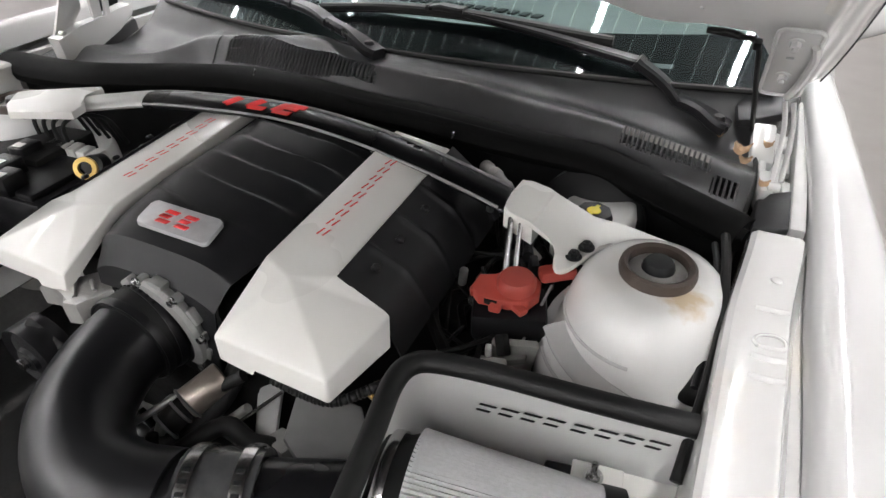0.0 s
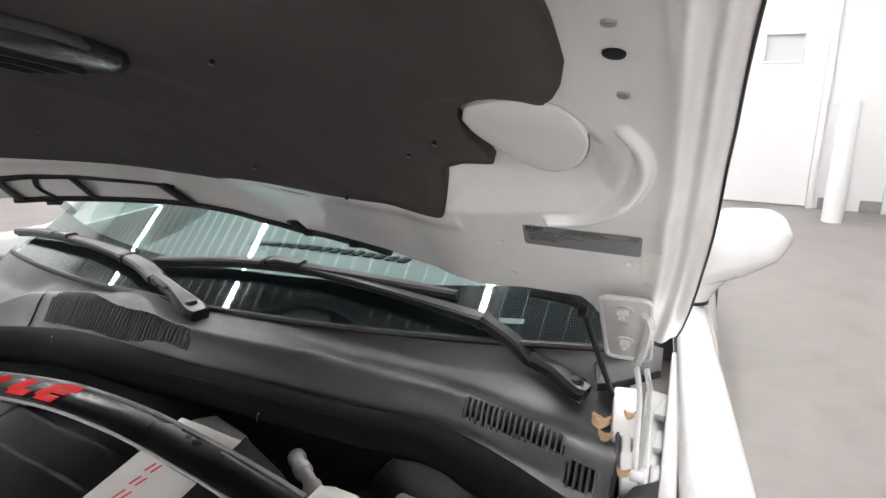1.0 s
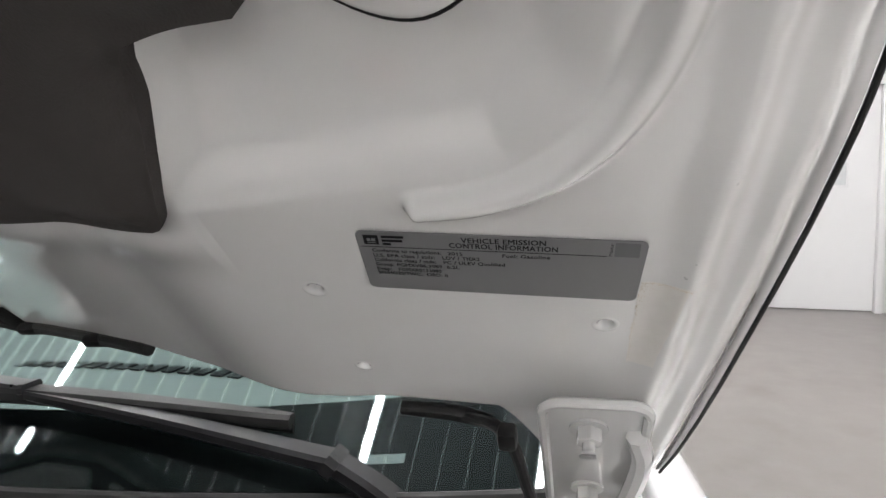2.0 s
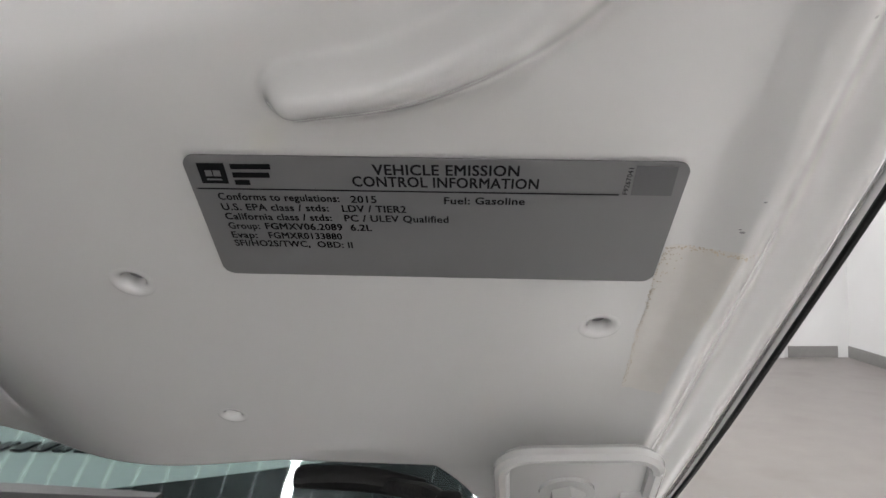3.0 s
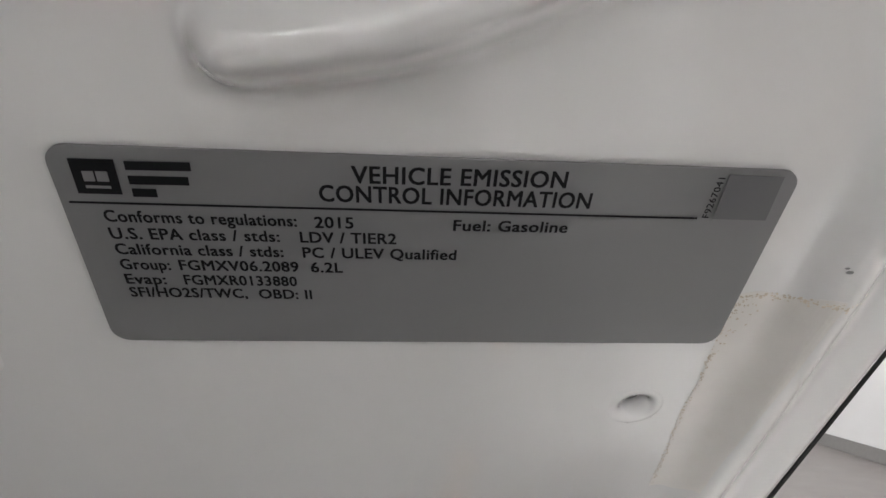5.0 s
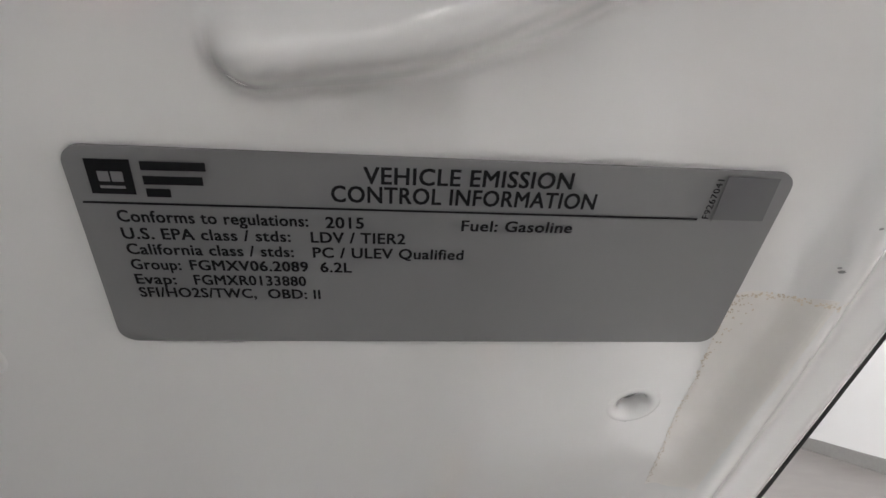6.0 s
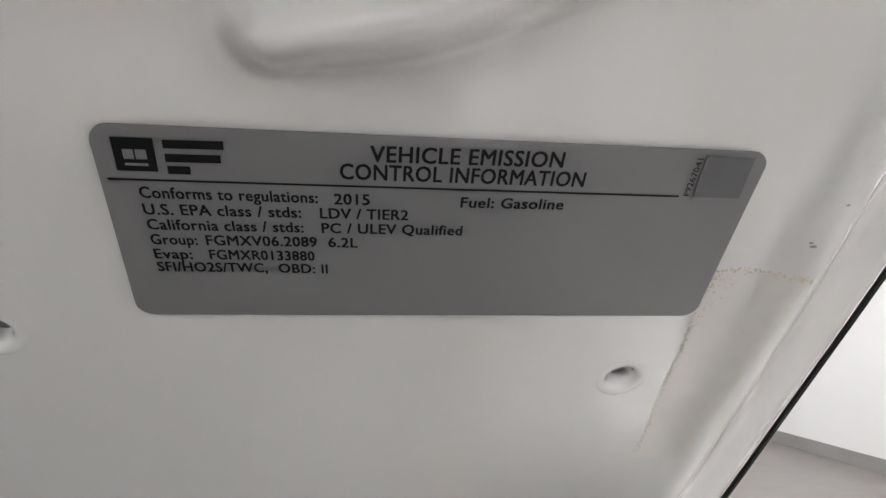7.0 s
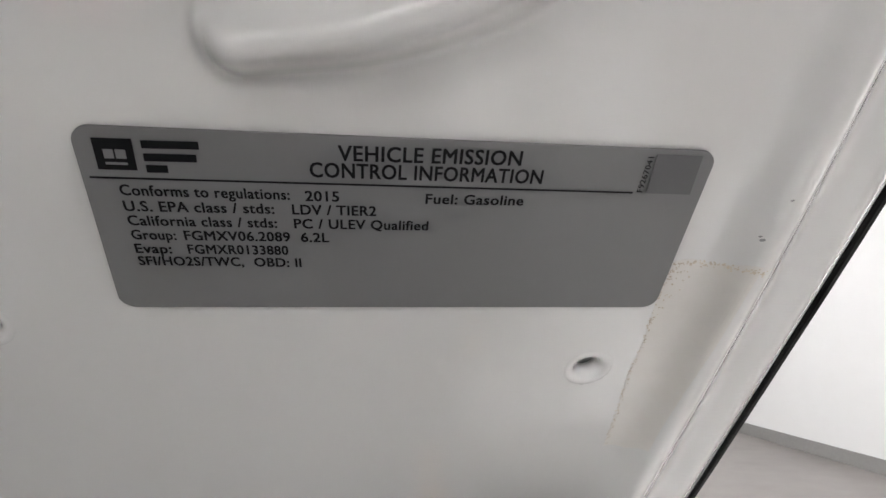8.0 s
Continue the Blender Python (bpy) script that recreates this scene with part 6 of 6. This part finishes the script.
def brace_bracket(side):
    d = lambda x: side * x - (0.105 if side < 0 else 0)
    if side < 0:
        bm = B()
        prism(bm, [(-0.602, 0.650), (-0.588, 0.668), (-0.55, 0.682), (-0.478, 0.737), (-0.462, 0.728), (-0.470, 0.692), (-0.432, 0.662), (-0.421, 0.630), (-0.530, 0.585), (-0.565, 0.605)], lambda a, b, c: Vector((a, b, 0.968 + c)), 0.014, 0.004)
        part("bracket", bm, COVER_WHITE, brace, "white cast end bracket", 40)
        return
    o = glide([(0.360, 0.768, 0), (0.364, 0.694, 0), (0.405, 0.688, 0), (0.440, 0.682, 0), (0.448, 0.655, 0), (0.460, 0.648, 0), (0.478, 0.672, 0), (0.500, 0.715, 0), (0.520, 0.722, 0), (0.560, 0.716, 0), (0.597, 0.724, 0), (0.605, 0.745, 0), (0.598, 0.764, 0), (0.540, 0.768, 0), (0.470, 0.772, 0), (0.400, 0.780, 0), (0.360, 0.768, 0)], 4)[:-1]
    hz = lambda x, y: 0.965 - 0.035 * smooth_step(0.36, 0.47, x) - 0.010 * smooth_step(0.5, 0.6, x) - 0.012 * smooth_step(0.70, 0.65, y)
    bm = B()
    prism(bm, [(p.x, p.y) for p in o], lambda a, b, c: Vector((d(a), b, hz(a, b) - 0.007 + c)), 0.007, 0.0022)
    br = part("bracket", bm, COVER_WHITE, brace, "white cast end bracket", 40)
    bm = B()
    prism(bm, [(0.362, 0.695), (0.406, 0.688), (0.410, 0.778), (0.360, 0.772)], lambda a, b, c: Vector((d(a), b, hz(a, b) - 0.034 + c)), 0.036, 0.006)
    part("socket_end", bm, COVER_WHITE, br)
    for x, y in ((0.579, 0.738), (0.480, 0.695), (0.469, 0.676)):
        part("nut", hex_bolt(B(), (d(x), y, hz(x, y)), (0, 0, 1), 0.0075, 0.007, 0.004), BLACK, brace, "black nut")
    return br


brace_bracket(1)
brace_bracket(-1)

# ---- red battery terminal cover ----
term = thing("terminal_cover", "dusty red plastic jump terminal cover", "terminal cover", (0.40, 0.62, 0.86))
bm = B()
prism(bm, [(0.354, 0.606), (0.371, 0.592), (0.392, 0.594), (0.411, 0.596), (0.435, 0.606), (0.443, 0.625), (0.438, 0.648), (0.420, 0.662), (0.392, 0.660), (0.379, 0.634), (0.356, 0.632)], lambda a, b, c: Vector((a, b, 0.874 + 0.10 * (b - 0.6) + c)), 0.014, 0.004)
part("cap_base", bm, RED, term)
bm = B()
lathe(bm, [(0.026, 0), (0.026, 0.012), (0.022, 0.018), (0, 0.020)], (0.410, 0.628, 0.888), n=28)
part("round_cap", bm, RED, term)
bm = B()
box(bm, (0.452, 0.668, 0.898), (0.05, 0.022, 0.018), (0, 0, 38), 0.005)
part("strap", bm, RED, term)
bm = B()
box(bm, (0.388, 0.5935, 0.881), (0.018, 0.004, 0.008), (0, 0, 0), 0.001)
part("window_slot", bm, DIRTY_BLACK, term)
for x, y, w, turn in ((0.362, 0.610, 0.020, 25), (0.425, 0.600, 0.022, -30), (0.396, 0.590, 0.016, 5)):
    part("tab", box(B(), (x, y, 0.878), (w, 0.014, 0.010), (0, 0, turn), 0.003), RED, term)
bm = B()
prism(bm, [(0.390, 0.610), (0.420, 0.640), (0.446, 0.612), (0.448, 0.570), (0.425, 0.556)], lambda a, b, c: Vector((a, b, 0.815 + c)), 0.010, 0.003)
part("grey_flap", bm, GREY_PLASTIC, term, "grey plastic flap")
part("holder", box(B(), (0.405, 0.62, 0.845), (0.10, 0.07, 0.045), (0, 0, 20), 0.008), BLACK, term, "black holder")
for dx in (0.0, 0.014):
    part("post", rod(B(), (0.388 + dx, 0.640, 0.885), (0.372 + dx, 0.700, 0.950), 0.0045 - 0.001 * (dx > 0), n=10), CHROME, term, "bright steel rod")
bm = B()
box(bm, (0.425, 0.58, 0.80), (0.06, 0.012, 0.09), (10, 6, 25), 0.003)
part("grey_bracket", bm, ALU, term)
bm = B()
sweep(bm, glide([(0.450, 0.655, 0.885), (0.438, 0.60, 0.84), (0.428, 0.56, 0.80)]), 0.0022, 8)
part("wire", bm, STEEL, term)

# ---- brake fluid reservoir ----
res = thing("brake_fluid_reservoir", "cloudy plastic brake fluid reservoir with a black and yellow cap", "reservoir", (0.45, 0.82, 0.84))
bm = B()
prism(bm, [(0.405, 0.790), (0.420, 0.775), (0.480, 0.772), (0.512, 0.790), (0.518, 0.850), (0.510, 0.884), (0.468, 0.900), (0.425, 0.890), (0.408, 0.86)], lambda a, b, c: Vector((a, b, 0.835 + c)), 0.066, 0.009, 3)
box(bm, (0.466, 0.884, 0.905), (0.016, 0.010, 0.024), (0, 0, 0), 0.003)
part("tank", bm, RESERVOIR, res)
bm = B()
lathe(bm, [(0.028, 0), (0.029, 0.010), (0.0265, 0.015), (0, 0.016)], (0.460, 0.811, 0.899), n=8)
part("cap", bm, BLACK, res)
bm = B()
lathe(bm, [(0, 0.0012), (0.0095, 0.001), (0.0105, 0.0)], (0.460, 0.811, 0.9152), n=20)
box(bm, (0.460, 0.811, 0.9158), (0.006, 0.032, 0.0012), (0, 0, -12), 0.0004)
part("cap_label", bm, YELLOW, res, "yellow patch on the cap")
bm = B()
lathe(bm, [(0, 0.0), (0.075, 0.0), (0.088, 0.015), (0.09, 0.05), (0.05, 0.08), (0, 0.085)], (0.44, 0.93, 0.84), (0, -1, 0.15), 36)
part("booster", bm, BLACK, res, "black brake booster drum")

# pale pipe guard and hose joint behind the brace
guard = thing("coolant_joint", "pale grey pipe joint and guard behind the brace", "pipe", (0.2, 0.84, 0.9))
bm = B()
prism(bm, [(0.082, 0.840), (0.090, 0.862), (0.106, 0.884), (0.165, 0.876), (0.215, 0.845), (0.252, 0.822), (0.248, 0.812), (0.19, 0.830), (0.13, 0.832)], lambda a, b, c: Vector((a, b, 0.914 - 0.25 * (a - 0.1) + c)), 0.02, 0.005)
part("guard", bm, RESERVOIR, guard)
bm = B()
prism(bm, [(0.244, 0.826), (0.256, 0.828), (0.300, 0.776), (0.292, 0.768), (0.276, 0.780)], lambda a, b, c: Vector((a, b, 0.885 - 0.25 * (a - 0.25) + c)), 0.012, 0.003)
part("guard_leg", bm, RESERVOIR, guard)
bm = B()
sweep(bm, glide([(0.268, 0.850, 0.925), (0.290, 0.828, 0.930), (0.315, 0.812, 0.925), (0.342, 0.795, 0.90)]), lambda s: 0.009 + 0.003 * (math.sin(18 * s) > 0), 14)
part("joint", bm, ALU, guard, "cast metal hose joint")

# ---- wheels that carry the car ----
for wx in (-1.03, 0.80):
    for wy in (0.42, 3.27):
        bm = B()
        lathe(bm, [(0.22, -0.11), (0.31, -0.12), (0.345, -0.10), (0.355, 0.0), (0.345, 0.10), (0.31, 0.12), (0.22, 0.11)], (wx * 0.94, wy, 0.355), (1, 0, 0), 40)
        wheel = part("tyre", bm, TYRE, body, "black tyre on the concrete floor")
        bm = B()
        lathe(bm, [(0, 0.05), (0.08, 0.06), (0.2, 0.07), (0.225, 0.10), (0.225, -0.10), (0, -0.10)], (wx * 0.94, wy, 0.355), (1 if wx > 0 else -1, 0, 0), 40)
        part("rim", bm, STEEL, wheel)

# ---- air intake ----
intake = thing("air_intake", "satin black intake tube with clamps, pleated filter and white heat shield", "air intake", (0.2, 0.3, 0.8))
TUBE_PATH = glide([(-0.006, 0.398, 0.853), (-0.010, 0.352, 0.853), (0.000, 0.302, 0.850), (0.030, 0.246, 0.846), (0.088, 0.206, 0.842), (0.150, 0.200, 0.840), (0.205, 0.217, 0.838)], 8)
part("elbow_tube", sweep(B(), TUBE_PATH, 0.056, 32), GLOSS_BLACK, intake, "satin black elbow tube")
REST = glide([(0.195, 0.213, 0.838), (0.262, 0.245, 0.836), (0.335, 0.280, 0.832), (0.395, 0.312, 0.828)], 6)
part("straight_tube", sweep(B(), REST, 0.049, 28), GLOSS_BLACK, intake)


def band(name, at, way, r, w, mat, label=""):
    bm = B()
    lathe(bm, [(r, -w / 2), (r + 0.002, -w / 2), (r + 0.0028, 0), (r + 0.002, w / 2), (r, w / 2)], at, way, 40)
    return part(name, bm, mat, intake, label)


part("coupler", sweep(B(), TUBE_PATH[:9], lambda s: 0.0605 + 0.002 * (0.2 < s < 0.8), 32), RUBBER, intake, "black rubber coupler")
band("hose_clamp", TUBE_PATH[2], TUBE_PATH[3] - TUBE_PATH[2], 0.062, 0.010, GLOSS_BLACK)
band("hose_clamp", TUBE_PATH[7], TUBE_PATH[8] - TUBE_PATH[7], 0.062, 0.012, GLOSS_BLACK)
part("coupler", sweep(B(), REST[2:9], lambda s: 0.0585 + 0.0012 * math.sin(16 * s), 40), COUPLER, intake, "glossy dark ribbed silicone coupler")
band("hose_clamp", REST[3], REST[4] - REST[2], 0.0595, 0.013, CHROME, "steel band clamp")
band("hose_clamp", REST[7], REST[8] - REST[6], 0.0595, 0.013, CHROME, "steel band clamp")


def clamp_detail(at, way, r, a0):
    m = Matrix.Translation(at) @ frame_of(way).to_4x4()
    for k in range(7):
        a = radians(a0 + 11 * k)
        bm = B()
        box(bm, (0, 0, 0), (0.0012, 0.0045, 0.0075))
        bmesh.ops.transform(bm, matrix=m @ Matrix.Translation((r * math.cos(a), r * math.sin(a), 0)) @ Matrix.Rotation(a, 4, "Z"), verts=bm.verts)
        part("clamp_slot", bm, INK, intake)
    a = radians(a0 + 95)
    bm = B()
    box(bm, (0, 0, 0), (0.012, 0.022, 0.014), bevel=0.003)
    bmesh.ops.transform(bm, matrix=m @ Matrix.Translation(((r + 0.005) * math.cos(a), (r + 0.005) * math.sin(a), 0)) @ Matrix.Rotation(a, 4, "Z"), verts=bm.verts)
    part("clamp_screw", bm, CHROME, intake, "bright clamp screw housing")


def facing_up(way):
    """Angle about a clamp's axis that points up and towards the front."""
    m = frame_of(way).inverted() @ Vector((-0.1, -0.55, 0.8))
    return math.degrees(math.atan2(m.y, m.x))


for at, way, r in ((REST[3], REST[4] - REST[2], 0.0624), (REST[7], REST[8] - REST[6], 0.0624), (TUBE_PATH[2], TUBE_PATH[3] - TUBE_PATH[2], 0.0649)):
    clamp_detail(at, way, r, facing_up(way) - 30)
A0, AX = Vector((0.398, 0.333, 0.822)), Vector((0.95, 0.20, -0.05)).normalized()
part("filter_neck", sweep(B(), [A0 - AX * 0.03, A0, A0 + AX * 0.012], lambda s: 0.058 + 0.012 * s, 32), RUBBER, intake)
band("hose_clamp", A0 - AX * 0.012, AX, 0.064, 0.012, CHROME, "steel band clamp")
bm = B()
m = Matrix.Translation(A0 + AX * 0.012) @ frame_of(AX).to_4x4()
n = 180
rings = []
for s in (0.0, 0.02, 0.5, 0.98, 1.0):
    r0 = 0.074 - 0.014 * s
    rings.append([bm.verts.new(m @ Vector(((r0 - (0.005 if k % 2 else 0.0) * (0.02 <= s <= 0.98)) * math.cos(2 * math.pi * k / n), (r0 - (0.005 if k % 2 else 0.0) * (0.02 <= s <= 0.98)) * math.sin(2 * math.pi * k / n), 0.19 * s))) for k in range(n)])
for a, b in zip(rings, rings[1:]):
    for k in range(n):
        bm.faces.new((a[k], a[(k + 1) % n], b[(k + 1) % n], b[k]))
part("pleated_filter", bm, FILTER, intake, "grey pleated filter", 20)
part("filter_end", sweep(B(), [A0 + AX * 0.20, A0 + AX * 0.222], 0.062, 32), RUBBER, intake)

# heat shield: folded white sheet with black edge trim
RIM = glide([(0.404, 0.18, 0.905), (0.390, 0.26, 0.915), (0.376, 0.33, 0.918), (0.362, 0.392, 0.918), (0.366, 0.424, 0.918), (0.392, 0.440, 0.918), (0.46, 0.452, 0.918), (0.56, 0.463, 0.917), (0.654, 0.477, 0.915)], 6)
bm = B()
lowr = [Vector((p.x + 0.004, p.y, 0.74)) for p in RIM]
top = [bm.verts.new(p) for p in RIM]
low = [bm.verts.new(p) for p in lowr]
for i in range(len(RIM) - 1):
    bm.faces.new((top[i], top[i + 1], low[i + 1], low[i]))
bmesh.ops.solidify(bm, geom=list(bm.faces), thickness=0.002)
part("heat_shield", bm, LIFTED_WHITE, intake, "white powder-coated sheet wall")
part("edge_trim", sweep(B(), RIM, 0.0125, 14), RUBBER, intake, "black rubber edge trim")
part("shield_floor", box(B(), (0.52, 0.32, 0.735), (0.29, 0.30, 0.006), (0, 0, 8), 0.002), LIFTED_WHITE, intake)
for k in range(8):
    x, w = 0.4455 + 0.0248 * k + (0.004 if k > 3 else 0.0), 0.019
    y, z = 0.4455 + (x - 0.42) * 0.127, 0.8645 + 0.0132 * k / 7
    for dz, ww in ((0.0055, w), (-0.0055, w - 0.004)):
        bm = prism(B(), [(-ww / 2 - 0.001, -0.0012), (ww / 2 - 0.001, -0.0012), (ww / 2 + 0.001, 0.0012), (-ww / 2 + 0.001, 0.0012)], lambda a, b, c: Vector((x + a * 0.985 + dz * 0.5, y - 0.0022 + a * 0.127 - c, z + dz + b)), 0.0012)
        part("cut_mark", bm, INK, intake, "" if k or dz < 0 else "dark cut-out bar")
bm = B()
box(bm, (0.575, 0.452, 0.815), (0.055, 0.026, 0.003), (8, 0, 10), 0.001)
box(bm, (0.625, 0.462, 0.812), (0.07, 0.03, 0.003), (8, 0, 10), 0.001)
tab = part("mount_tab", bm, COVER_WHITE, intake)
bm = hex_bolt(B(), (0.572, 0.447, 0.818), (0, -0.1, 1), 0.0075, 0.006, 0.022)
part("tab_bolt", bm, CHROME, tab, "bright bolt with a long stud")
part("tab_strap", box(B(), (0.545, 0.440, 0.808), (0.05, 0.03, 0.012), (0, 0, 12), 0.004), BLACK, intake)

# ---- fuse box, brake lines and cables at the far side ----
fuse = thing("fuse_box", "black fuse box with a white sticker and grey sockets", "fuse box", (-0.44, 0.52, 0.8))
part("case", box(B(), (-0.45, 0.55, 0.845), (0.17, 0.15, 0.09), (0, 0, 4), 0.008), BLACK, fuse)
part("lid", box(B(), (-0.455, 0.545, 0.895), (0.15, 0.13, 0.014), (0, 0, 4), 0.005), BLACK, fuse)
part("sticker", box(B(), (-0.49, 0.497, 0.892), (0.055, 0.004, 0.028), (-55, 0, 4)), COVER_WHITE, fuse, "pale sticker")
for k in range(5):
    part("socket", box(B(), (-0.50 + 0.028 * k, 0.625, 0.905), (0.02, 0.03, 0.02), (0, 0, 8), 0.003), RESERVOIR, fuse, "grey socket")
for x, y, wide in ((-0.480, 0.520, 0.046), (-0.432, 0.492, 0.036), (-0.505, 0.575, 0.036)):
    relay = part("relay", box(B(), (x, y, 0.912), (wide, 0.042, 0.036), (0, 0, 8), 0.004), BLACK, fuse, "black relay box")
    part("relay_label", box(B(), (x, y - 0.008, 0.9306), (wide * 0.5, 0.014, 0.0012), (0, 0, 8)), COVER_WHITE, relay, "small white label")
lines = thing("brake_lines", "looped black brake lines on the hydraulic block", "brake lines", (-0.52, 0.66, 0.85))
part("block", box(B(), (-0.545, 0.610, 0.845), (0.17, 0.13, 0.14), (0, 0, 6), 0.006), DIRTY_BLACK, lines)
# added dark box that hides the white inner wing and keeps this side dark
part("dark_filler_box", box(B(), (-0.615, 0.48, 0.80), (0.18, 0.46, 0.16), (0, 0, 0), 0.02), DIRTY_BLACK, body)
part("block_edge", box(B(), (-0.515, 0.625, 0.905), (0.12, 0.012, 0.012), (0, 0, 10), 0.002), ALU, lines)
for k in range(5):
    x = -0.575 + 0.027 * k
    part("line", sweep(B(), glide([(x, 0.63, 0.905), (x - 0.004, 0.635, 0.945), (x + 0.012, 0.665, 0.955), (x + 0.03, 0.70, 0.935), (x + 0.035, 0.72, 0.88)]), 0.0038, 8), RUBBER, lines, "black metal line")
ring = thing("oil_filler_ring", "round yellow ring on a black pipe end", "ring", (-0.33, 0.57, 0.9))
bm = B()
lathe(bm, [(0.0115, -0.004), (0.0185, -0.004), (0.0195, 0.0), (0.0185, 0.004), (0.0115, 0.004), (0.0115, -0.004)], (-0.331, 0.565, 0.925), (0.55, -0.75, 0.35), 30)
part("ring", bm, BRASS, ring)
part("pipe", rod(B(), (-0.345, 0.585, 0.917), (-0.36, 0.61, 0.905), 0.018, n=20), BLACK, ring)
